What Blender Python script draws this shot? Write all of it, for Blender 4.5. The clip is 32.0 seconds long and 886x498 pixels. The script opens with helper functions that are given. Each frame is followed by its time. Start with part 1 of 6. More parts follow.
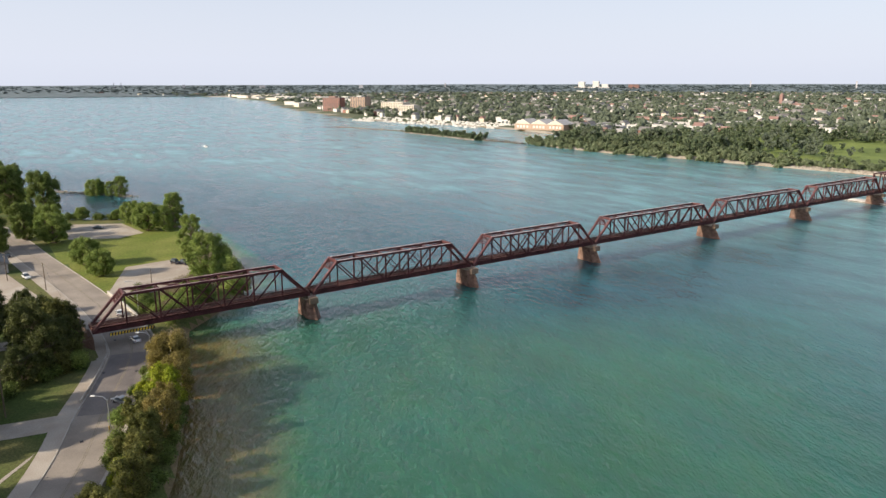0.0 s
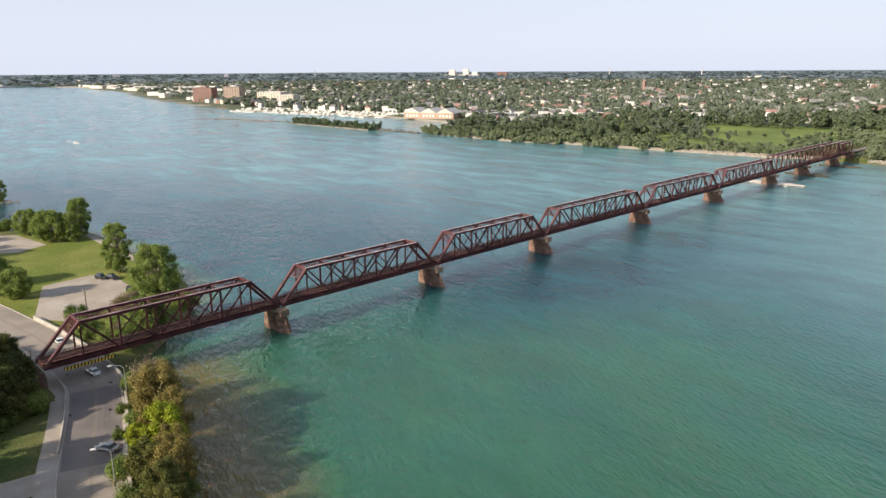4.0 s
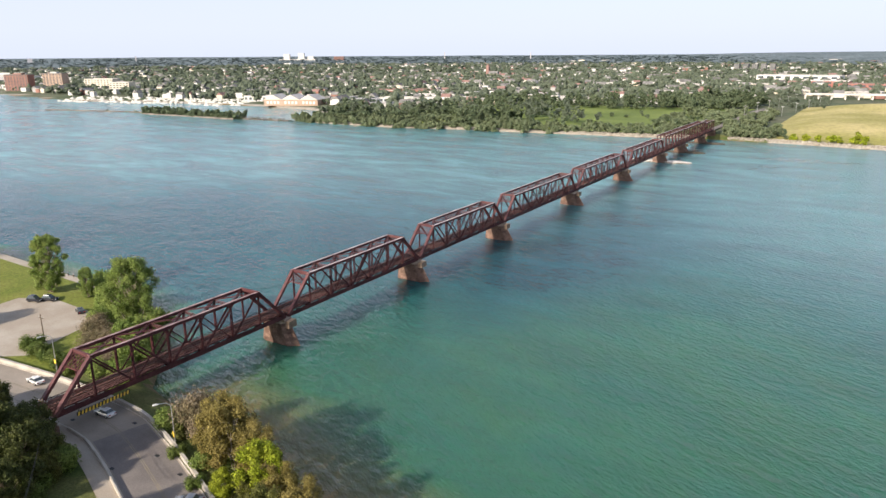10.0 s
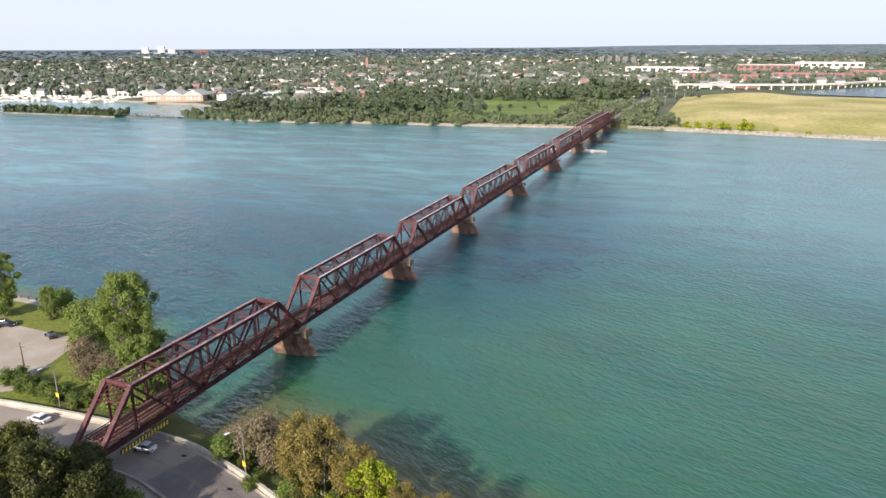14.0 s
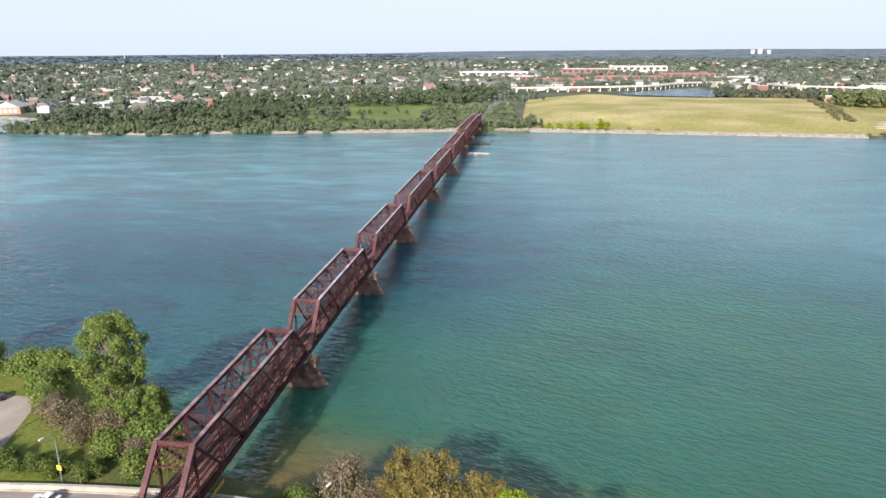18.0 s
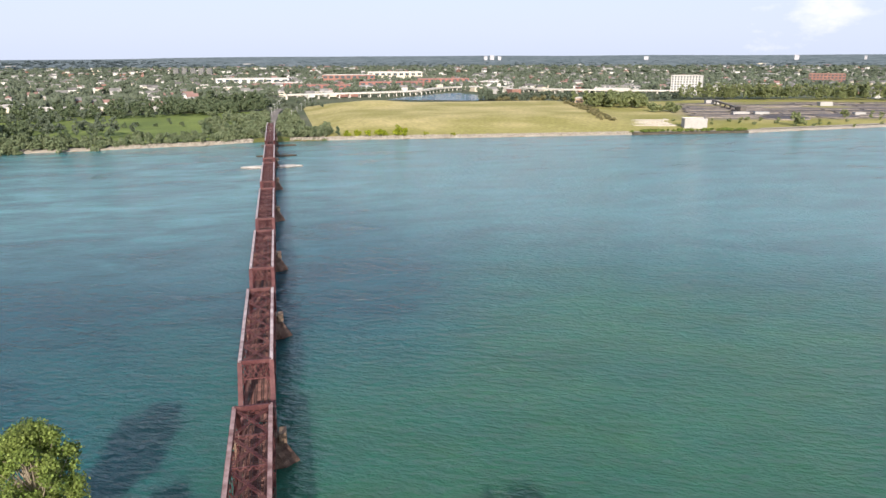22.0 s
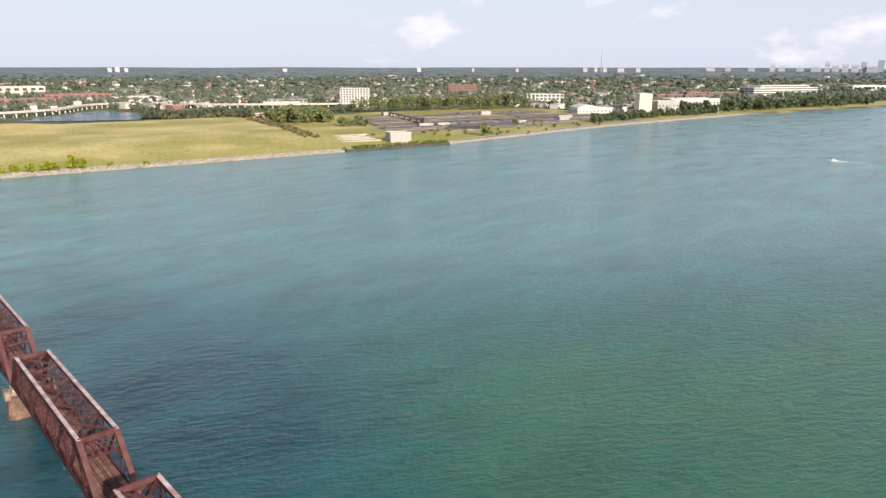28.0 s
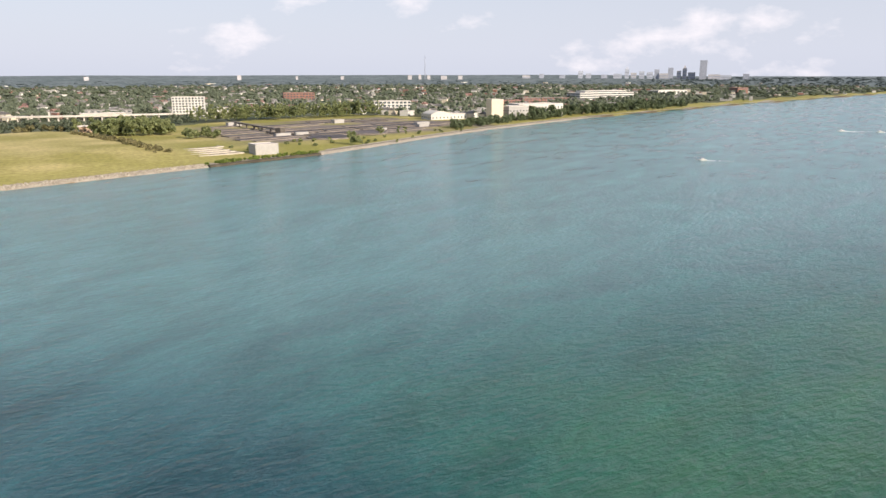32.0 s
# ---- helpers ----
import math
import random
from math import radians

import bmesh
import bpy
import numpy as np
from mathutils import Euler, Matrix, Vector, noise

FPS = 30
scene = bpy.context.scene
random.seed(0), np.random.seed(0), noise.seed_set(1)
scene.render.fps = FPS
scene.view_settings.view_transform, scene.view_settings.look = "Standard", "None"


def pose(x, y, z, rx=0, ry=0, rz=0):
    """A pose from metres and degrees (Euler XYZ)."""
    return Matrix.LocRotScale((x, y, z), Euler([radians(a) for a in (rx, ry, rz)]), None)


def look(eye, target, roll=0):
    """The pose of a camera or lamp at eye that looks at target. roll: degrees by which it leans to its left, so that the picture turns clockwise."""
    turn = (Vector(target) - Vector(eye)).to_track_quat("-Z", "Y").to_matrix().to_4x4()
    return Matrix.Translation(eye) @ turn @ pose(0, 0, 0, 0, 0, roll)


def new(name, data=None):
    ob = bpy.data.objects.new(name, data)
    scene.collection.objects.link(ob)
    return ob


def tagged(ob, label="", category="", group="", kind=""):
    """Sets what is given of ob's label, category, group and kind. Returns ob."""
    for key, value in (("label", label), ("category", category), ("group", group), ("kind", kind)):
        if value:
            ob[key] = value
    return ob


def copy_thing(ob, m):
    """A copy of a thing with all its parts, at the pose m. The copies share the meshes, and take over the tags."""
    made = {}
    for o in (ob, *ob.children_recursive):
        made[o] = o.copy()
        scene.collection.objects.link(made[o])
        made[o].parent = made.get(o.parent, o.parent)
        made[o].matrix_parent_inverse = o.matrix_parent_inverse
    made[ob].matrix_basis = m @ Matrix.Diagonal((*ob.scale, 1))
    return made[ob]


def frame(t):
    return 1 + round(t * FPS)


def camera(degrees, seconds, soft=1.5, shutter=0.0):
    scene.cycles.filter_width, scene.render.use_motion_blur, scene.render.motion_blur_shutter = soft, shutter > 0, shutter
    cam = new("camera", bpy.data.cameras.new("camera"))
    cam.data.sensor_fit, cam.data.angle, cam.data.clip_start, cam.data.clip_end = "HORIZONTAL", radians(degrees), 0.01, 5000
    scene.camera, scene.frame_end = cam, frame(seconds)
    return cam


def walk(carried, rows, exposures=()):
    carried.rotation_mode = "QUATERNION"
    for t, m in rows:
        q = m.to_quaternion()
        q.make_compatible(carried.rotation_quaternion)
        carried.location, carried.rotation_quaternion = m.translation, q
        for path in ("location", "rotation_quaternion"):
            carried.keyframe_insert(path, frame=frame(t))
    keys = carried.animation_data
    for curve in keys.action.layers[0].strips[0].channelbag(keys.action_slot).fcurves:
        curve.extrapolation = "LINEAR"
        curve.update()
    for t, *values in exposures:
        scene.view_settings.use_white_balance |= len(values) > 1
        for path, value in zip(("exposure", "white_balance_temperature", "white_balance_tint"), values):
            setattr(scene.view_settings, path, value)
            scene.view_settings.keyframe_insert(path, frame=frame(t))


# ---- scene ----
cam = camera(64.61, 32.0)
PATH = [
    (0, (185.813, -77.319, 66.475), (184.1998, -76.2312, 66.0121), -0.12),
    (2, (173.442, -85.791, 67.560), (171.9514, -84.5478, 67.0791), -0.17),
    (3.5, (163.568, -91.788, 67.696), (162.1597, -90.4564, 67.2036), -0.31),
    (6, (146.173, -101.400, 67.475), (144.9035, -99.9410, 66.9650), -0.31),
    (9, (126.228, -111.482, 67.792), (125.1420, -109.8885, 67.2603), -0.31),
    (11, (113.903, -119.040, 68.510), (112.9483, -117.3694, 67.9644), -0.37),
    (13, (96.955, -124.231, 67.897), (96.1626, -122.4808, 67.3400), -0.29),
    (15.5, (73.793, -129.544, 68.036), (73.2349, -127.7054, 67.4804), -0.24),
    (17, (58.620, -130.528, 68.003), (58.2410, -128.6430, 67.4526), -0.13),
    (18, (48.504, -130.063, 67.400), (48.2567, -128.1549, 66.8550), -0.38),
    (19, (37.037, -127.157, 67.231), (36.9473, -125.2352, 66.6837), -0.31),
    (20, (26.595, -122.545, 67.043), (26.6594, -120.6222, 66.4963), -0.30),
    (21, (16.541, -116.791, 67.015), (16.7881, -114.8816, 66.4736), -0.20),
    (22, (7.389, -110.054, 67.239), (7.8204, -108.1748, 66.7063), -0.24),
    (23, (-0.532, -101.250, 67.546), (0.0728, -99.4183, 67.0191), -0.19),
    (24, (-7.145, -89.719, 67.287), (-6.3969, -87.9386, 66.7667), -0.11),
    (25.5, (-14.886, -72.712, 67.945), (-13.9246, -71.0349, 67.4322), -0.08),
    (27.5, (-22.542, -47.034, 69.089), (-21.3115, -45.5408, 68.5832), 0.06),
    (28, (-23.899, -39.292, 68.980), (-22.6090, -37.8484, 68.4758), 0.02),
    (29.5, (-25.837, -17.044, 68.118), (-24.4002, -15.7438, 67.6201), -0.02),
    (31, (-27.100, 5.362, 67.097), (-25.5491, 6.5254, 66.6070), -0.06),
    (32, (-27.695, 20.201, 66.395), (-26.0825, 21.2807, 65.9116), -0.11),
]
walk(cam, [(t, look(eye, target, roll)) for t, eye, target, roll in PATH],
     exposures=[(0, 0.37, 6650, 10), (6, 0.46, 6500, 10), (10, 0.54, 6400, 11), (13, 0.56, 6300, 12), (17, 0.55, 6000, 12), (20, 0.48, 6050, 12), (24, 0.38, 6400, 11), (28, 0.34, 6650, 12), (32, 0.25, 6700, 12)])

# ---- light ----
SUN_EL, SUN_AZ = 25.0, 190.0          # the light travels towards +y and a little to +x
world = bpy.data.worlds.new("sky")
scene.world = world
world.use_nodes = True
wn, wl = world.node_tree.nodes, world.node_tree.links
wn.clear()

sky = wn.new("ShaderNodeTexSky")
sky.sky_type, sky.sun_disc = "NISHITA", False
sky.sun_elevation, sky.sun_rotation = radians(SUN_EL), radians(SUN_AZ)
sky.air_density, sky.dust_density, sky.ozone_density, sky.altitude = 1.0, 2.2, 1.2, 200
tc = wn.new("ShaderNodeTexCoord")
stretch = wn.new("ShaderNodeMapping")
stretch.inputs["Scale"].default_value = (1.0, 1.0, 2.0)
cloud = wn.new("ShaderNodeTexNoise")
cloud.inputs["Scale"].default_value, cloud.inputs["Detail"].default_value, cloud.inputs["Roughness"].default_value = 6.5, 9, 0.58
ramp = wn.new("ShaderNodeValToRGB")
ramp.color_ramp.elements[0].position, ramp.color_ramp.elements[1].position = 0.57, 0.74
haze = wn.new("ShaderNodeMixRGB")
haze.inputs[0].default_value, haze.inputs[2].default_value = 0.80, (5.85, 6.30, 7.50, 1)
puff = wn.new("ShaderNodeMixRGB")
puff.inputs[2].default_value = (8.5, 8.2, 8.7, 1)
back = wn.new("ShaderNodeBackground")
back.inputs["Strength"].default_value = 0.105
out = wn.new("ShaderNodeOutputWorld")
wl.new(tc.outputs["Generated"], stretch.inputs["Vector"])
wl.new(stretch.outputs["Vector"], cloud.inputs["Vector"])
# more cumulus upstream, in the east
bank = wn.new("ShaderNodeMapRange")
bank.inputs["From Min"].default_value, bank.inputs["From Max"].default_value = 0.2, 0.75
bank.inputs["To Min"].default_value, bank.inputs["To Max"].default_value = -0.14, 0.035
gather = wn.new("ShaderNodeMath")
wl.new(bank.outputs["Result"], gather.inputs[0])
wl.new(cloud.outputs["Fac"], gather.inputs[1])
wl.new(gather.outputs[0], ramp.inputs["Fac"])
# pale haze low down, clear blue overhead
split = wn.new("ShaderNodeSeparateXYZ")
lift = wn.new("ShaderNodeMapRange")
lift.inputs["From Min"].default_value, lift.inputs["From Max"].default_value = 0.03, 0.48
lift.inputs["To Min"].default_value, lift.inputs["To Max"].default_value = 0.88, 0.20
wl.new(tc.outputs["Generated"], split.inputs["Vector"])
wl.new(split.outputs["Z"], lift.inputs["Value"])
wl.new(split.outputs["X"], bank.inputs["Value"])
wl.new(lift.outputs["Result"], haze.inputs[0])
wl.new(sky.outputs["Color"], haze.inputs[1])
wl.new(haze.outputs["Color"], puff.inputs[1])
wl.new(ramp.outputs["Color"], puff.inputs[0])
wl.new(puff.outputs["Color"], back.inputs["Color"])
wl.new(back.outputs["Background"], out.inputs["Surface"])

sun = new("sun", bpy.data.lights.new("sun", "SUN"))
sun.data.energy, sun.data.angle, sun.data.color = 5.0, radians(0.6), (1.0, 0.89, 0.74)
sun.rotation_euler = Vector((-0.17 * math.cos(radians(SUN_EL)), -0.985 * math.cos(radians(SUN_EL)), math.sin(radians(SUN_EL)))).to_track_quat("Z", "Y").to_euler()

# ---- materials ----


def material(name, colour, rough=0.8, metal=0.0, vary=0.25, scale=1.0, grain=12.0, bump=0.3, second=None, island=0.0, spec=0.3, depth=0.05, random=0.0):
    """A noise-varied surface: two scales of colour, with relief. second: the colour of stains and wear."""
    m = bpy.data.materials.new(name)
    m.use_nodes = True
    n, l = m.node_tree.nodes, m.node_tree.links
    b = n["Principled BSDF"]
    b.inputs["Roughness"].default_value, b.inputs["Metallic"].default_value = rough, metal
    b.inputs["Specular IOR Level"].default_value = spec
    geo = n.new("ShaderNodeNewGeometry")
    big, fine = n.new("ShaderNodeTexNoise"), n.new("ShaderNodeTexNoise")
    big.inputs["Scale"].default_value, big.inputs["Detail"].default_value = scale, 5
    fine.inputs["Scale"].default_value, fine.inputs["Detail"].default_value = scale * grain, 4
    l.new(geo.outputs["Position"], big.inputs["Vector"])
    l.new(geo.outputs["Position"], fine.inputs["Vector"])
    r = n.new("ShaderNodeValToRGB")
    r.color_ramp.elements[0].position, r.color_ramp.elements[1].position = 0.38, 0.66
    c = Vector(colour)
    s = Vector(second) if second else c * (1 + vary)
    r.color_ramp.elements[0].color = (*c, 1)
    r.color_ramp.elements[1].color = (*s, 1)
    l.new(big.outputs["Fac"], r.inputs["Fac"])
    mul = n.new("ShaderNodeMixRGB")
    mul.blend_type = "MULTIPLY"
    mul.inputs[0].default_value = 1.0
    rr = n.new("ShaderNodeMapRange")
    rr.inputs["From Min"].default_value, rr.inputs["From Max"].default_value = 0.3, 0.7
    rr.inputs["To Min"].default_value, rr.inputs["To Max"].default_value = 1 - vary, 1 + vary
    l.new(fine.outputs["Fac"], rr.inputs["Value"])
    l.new(r.outputs["Color"], mul.inputs[1])
    l.new(rr.outputs["Result"], mul.inputs[2])
    last = mul.outputs["Color"]
    if island or random:
        mr = n.new("ShaderNodeMapRange")
        k = island or random
        mr.inputs["To Min"].default_value, mr.inputs["To Max"].default_value = 1 - k, 1 + k
        if island:
            l.new(geo.outputs["Random Per Island"], mr.inputs["Value"])
        else:
            oi = n.new("ShaderNodeObjectInfo")
            l.new(oi.outputs["Random"], mr.inputs["Value"])
        m2 = n.new("ShaderNodeMixRGB")
        m2.blend_type = "MULTIPLY"
        m2.inputs[0].default_value = 1.0
        l.new(last, m2.inputs[1])
        l.new(mr.outputs["Result"], m2.inputs[2])
        last = m2.outputs["Color"]
    l.new(last, b.inputs["Base Color"])
    if bump:
        bp = n.new("ShaderNodeBump")
        bp.inputs["Strength"].default_value, bp.inputs["Distance"].default_value = bump, depth
        l.new(fine.outputs["Fac"], bp.inputs["Height"])
        l.new(bp.outputs["Normal"], b.inputs["Normal"])
    return m


def foliage(name, colour, second, island=0.45, through_light=0.3):
    """Leaves: each clump has a shade of its own, and lets some light through."""
    m = material(name, colour, 0.65, vary=0.3, scale=0.25, grain=8, bump=0, second=second, island=island, spec=0.25)
    n, l = m.node_tree.nodes, m.node_tree.links
    b, o = n["Principled BSDF"], n["Material Output"]
    tr, mix = n.new("ShaderNodeBsdfTranslucent"), n.new("ShaderNodeMixShader")
    mix.inputs[0].default_value = through_light
    l.new(b.inputs["Base Color"].links[0].from_socket, tr.inputs["Color"])
    l.new(b.outputs[0], mix.inputs[1])
    l.new(tr.outputs[0], mix.inputs[2])
    l.new(mix.outputs[0], o.inputs["Surface"])
    return m


RUST = material("rusty_steel", (0.046, 0.0110, 0.0125), 0.7, vary=0.35, scale=0.35, grain=9, bump=0.3, second=(0.090, 0.025, 0.026), spec=0.35, random=0.12)
# lighter copy of the rust, with sunlight painted in, for members facing the sun
RUST_LIT = material("sunlit_steel", (0.080, 0.023, 0.025), 0.55, vary=0.3, scale=0.5, grain=8, bump=0.25, second=(0.13, 0.053, 0.050), spec=0.45, random=0.1)
# sunlit top and sky glint of the chords, painted as pale cap colours
RUST_CAP = material("sunlit_chord_plate", (0.40, 0.27, 0.255), 0.45, vary=0.3, scale=0.5, grain=8, bump=0.2, second=(0.15, 0.075, 0.065), spec=0.5, random=0.1)
RUST_GLINT = material("glint_chord_plate", (0.59, 0.49, 0.47), 0.4, vary=0.3, scale=0.5, grain=8, bump=0.2, second=(0.31, 0.20, 0.19), spec=0.5, random=0.1)
RUST_DARK = material("dark_rust", (0.05, 0.018, 0.016), 0.75, vary=0.35, scale=0.4, grain=9, bump=0.3, second=(0.10, 0.042, 0.032), spec=0.3, random=0.15)
TIE = material("old_tie_wood", (0.125, 0.058, 0.052), 0.9, vary=0.35, scale=0.8, grain=10, bump=0.4, second=(0.20, 0.108, 0.092), random=0.3)
WOOD_DARK = material("dark_timber", (0.07, 0.06, 0.045), 0.9, vary=0.3, scale=0.8, bump=0.4, random=0.25)
BASIN = material("stained_concrete", (0.15, 0.135, 0.12), 0.9, vary=0.25, scale=0.1, grain=10, bump=0.2, second=(0.25, 0.215, 0.185), random=0.3)
RAIL = material("worn_rail_steel", (0.16, 0.10, 0.08), 0.4, 0.7, vary=0.2, scale=1.5, bump=0.1)
STONE = material("brown_limestone", (0.120, 0.070, 0.053), 0.9, vary=0.3, scale=0.5, grain=8, bump=0.6, second=(0.21, 0.135, 0.10), random=0.3)
STONE_PALE = material("pale_cap_stone", (0.42, 0.34, 0.28), 0.85, vary=0.25, scale=0.7, grain=8, bump=0.5, second=(0.30, 0.22, 0.17), random=0.2)
STONE_TAN = material("weathered_tan_stone", (0.30, 0.215, 0.15), 0.9, vary=0.3, scale=0.7, grain=8, bump=0.6, second=(0.19, 0.13, 0.095), random=0.25)
MORTAR = material("dark_mortar", (0.13, 0.085, 0.06), 0.95, vary=0.3, scale=0.6, bump=0.5)
CONCRETE = material("weathered_concrete", (0.50, 0.46, 0.40), 0.85, vary=0.15, scale=0.4, grain=14, bump=0.25, second=(0.38, 0.34, 0.29), random=0.08)
VIADUCT = material("pale_bridge_concrete", (0.66, 0.62, 0.56), 0.85, vary=0.12, scale=0.08, grain=14, bump=0.2, second=(0.55, 0.51, 0.46))
TROUGH = material("wet_sludge", (0.085, 0.072, 0.078), 0.6, vary=0.3, scale=0.05, grain=12, bump=0.3, second=(0.13, 0.11, 0.10), random=0.3)
ASPHALT = material("worn_asphalt", (0.25, 0.215, 0.18), 0.9, vary=0.12, scale=0.12, grain=40, bump=0.25, second=(0.35, 0.30, 0.25))
ASPHALT_DARK = material("dark_asphalt", (0.165, 0.145, 0.135), 0.9, vary=0.16, scale=0.14, grain=40, bump=0.25, second=(0.235, 0.207, 0.188))
PAVING = material("pale_paving", (0.36, 0.305, 0.245), 0.9, vary=0.12, scale=0.15, grain=30, bump=0.2, second=(0.44, 0.39, 0.33))
PAINT_W = material("white_paint", (0.72, 0.71, 0.68), 0.5, vary=0.08, scale=0.8, bump=0.08)
PAINT_Y = material("yellow_paint", (0.75, 0.50, 0.06), 0.55, vary=0.15, scale=1.5, bump=0.1)
BLACK = material("black_paint", (0.02, 0.02, 0.022), 0.5, vary=0.2, scale=1.5, bump=0.1)
GRASS = material("mown_grass", (0.125, 0.160, 0.022), 0.95, vary=0.3, scale=0.06, grain=30, bump=0.6, second=(0.195, 0.205, 0.045), depth=0.1)
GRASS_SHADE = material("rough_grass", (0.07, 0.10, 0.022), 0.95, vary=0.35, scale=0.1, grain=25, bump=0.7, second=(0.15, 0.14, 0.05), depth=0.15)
MEADOW = material("dry_meadow", (0.315, 0.285, 0.088), 0.95, vary=0.22, scale=0.016, grain=20, bump=0.5, second=(0.54, 0.45, 0.21), depth=0.2)
PARK = material("park_grass", (0.12, 0.165, 0.038), 0.95, vary=0.2, scale=0.02, grain=30, bump=0.5, second=(0.20, 0.25, 0.06), depth=0.2)


def bank_meadow(m):
    """Dry meadow that turns green where the ground is lush and to bare grey grit where it is worn."""
    n, l = m.node_tree.nodes, m.node_tree.links
    b = n["Principled BSDF"]
    last = b.inputs["Base Color"].links[0].from_socket
    shade = last.node
    for name, colour in (("lush", (0.265, 0.255, 0.062, 1)), ("grit", (0.205, 0.175, 0.160, 1))):
        at, mix, mul = n.new("ShaderNodeAttribute"), n.new("ShaderNodeMixRGB"), n.new("ShaderNodeMixRGB")
        at.attribute_name = name
        mul.blend_type = "MULTIPLY"
        mul.inputs[0].default_value = 1.0
        mul.inputs[1].default_value = colour
        l.new(shade.inputs[2].links[0].from_socket, mul.inputs[2])
        l.new(at.outputs["Fac"], mix.inputs[0])
        l.new(last, mix.inputs[1])
        l.new(mul.outputs[0], mix.inputs[2])
        last = mix.outputs[0]
    l.new(last, b.inputs["Base Color"])


bank_meadow(MEADOW)
URBAN = material("town_ground", (0.075, 0.100, 0.048), 0.95, vary=0.3, scale=0.012, grain=12, bump=0.2, second=(0.13, 0.135, 0.085), depth=0.2)
BED = material("river_bed", (0.16, 0.12, 0.06), 0.9, vary=0.3, scale=0.2, bump=0.4)
RIPRAP = material("riprap_rock", (0.42, 0.38, 0.32), 0.9, vary=0.3, scale=0.6, grain=6, bump=0.8, second=(0.26, 0.23, 0.19), depth=0.3, island=0.25)
BARK = material("grey_bark", (0.12, 0.09, 0.065), 0.9, vary=0.3, scale=1.5, grain=10, bump=0.7)
BARK_PALE = material("pale_bark", (0.30, 0.25, 0.19), 0.9, vary=0.3, scale=1.5, grain=10, bump=0.5)
LEAF = foliage("green_leaves", (0.112, 0.160, 0.036), (0.165, 0.205, 0.050), 0.45, 0.36)
LEAF_SHORE = foliage("willow_leaves", (0.182, 0.226, 0.122), (0.242, 0.276, 0.158), 0.2, 0.42)
LEAF_OLIVE = foliage("olive_leaves", (0.105, 0.115, 0.028), (0.16, 0.155, 0.04))
# haze of distance painted into the leaf colour as blue-grey
LEAF_HAZE = foliage("hazed_distant_leaves", (0.095, 0.130, 0.132), (0.135, 0.170, 0.168), 0.14, 0.45)
LEAF_LIGHT = foliage("light_leaves", (0.180, 0.250, 0.058), (0.255, 0.310, 0.082), 0.4, 0.42)
LEAF_LIME = foliage("lime_leaves", (0.22, 0.27, 0.015), (0.31, 0.34, 0.03))
LEAF_BROWN = foliage("turning_leaves", (0.20, 0.165, 0.045), (0.28, 0.225, 0.07))
LEAF_SCRUB = foliage("olive_scrub_leaves", (0.21, 0.20, 0.095), (0.29, 0.255, 0.135), 0.2, 0.4)
LEAF_DARK = foliage("dark_leaves", (0.062, 0.078, 0.021), (0.105, 0.115, 0.033))
LEAF_TAN = foliage("dry_twigs", (0.26, 0.205, 0.135), (0.18, 0.155, 0.08))
# far foliage paled and greyed: aerial haze put into its colour
LEAF_FAR = foliage("hazed_far_leaves", (0.155, 0.192, 0.132), (0.205, 0.238, 0.168), 0.14, 0.48)
LEAF_WILLOW = foliage("pale_willow_leaves", (0.225, 0.265, 0.120), (0.300, 0.330, 0.160), 0.2, 0.48)
LEAF_GROVE = foliage("grove_leaves", (0.122, 0.164, 0.090), (0.180, 0.216, 0.122), 0.16, 0.42)
# the rise's green is mixed with bluish haze in the colour itself
HILL = material("hazed_wooded_rise", (0.105, 0.140, 0.150), 0.95, vary=0.3, scale=0.015, grain=5, bump=0, second=(0.175, 0.21, 0.225))
BRICK = material("red_brick", (0.24, 0.13, 0.108), 0.9, vary=0.2, scale=0.15, grain=14, bump=0.2, second=(0.31, 0.16, 0.12))
BRICK_RED = material("bright_red_brick", (0.29, 0.125, 0.105), 0.9, vary=0.2, scale=0.15, grain=14, bump=0.2, second=(0.35, 0.17, 0.14))
BRICK_TAN = material("tan_brick", (0.38, 0.27, 0.20), 0.9, vary=0.2, scale=0.15, grain=14, bump=0.2, second=(0.42, 0.31, 0.24))
ROAD_LINE = material("worn_yellow_line", (0.25, 0.21, 0.14), 0.85, vary=0.3, scale=0.8, grain=10, bump=0.1, second=(0.20, 0.175, 0.145))
WALL_W = material("white_wall", (0.58, 0.565, 0.53), 0.8, vary=0.08, scale=0.1, bump=0.1)
WALL_C = material("cream_wall", (0.60, 0.535, 0.43), 0.8, vary=0.1, scale=0.1, bump=0.1)
WALL_G = material("grey_wall", (0.36, 0.35, 0.34), 0.85, vary=0.15, scale=0.1, bump=0.1)
ROOF_G = material("grey_roof", (0.16, 0.155, 0.15), 0.9, vary=0.2, scale=0.1, bump=0.2, second=(0.24, 0.23, 0.22), island=0.3)
ROOF_P = material("pale_roof", (0.58, 0.55, 0.52), 0.8, vary=0.12, scale=0.06, bump=0.1, second=(0.46, 0.43, 0.41))
ROOF_R = material("red_roof", (0.25, 0.155, 0.135), 0.85, vary=0.2, scale=0.1, bump=0.1)
GLASS = material("dark_window_glass", (0.07, 0.085, 0.095), 0.12, vary=0.3, scale=0.3, bump=0, spec=0.6)
CHROME = material("galvanised_steel", (0.55, 0.55, 0.54), 0.4, 0.8, vary=0.1, scale=2, bump=0.05)
TYRE = material("tyre_rubber", (0.02, 0.02, 0.02), 0.85, vary=0.2, bump=0.1)
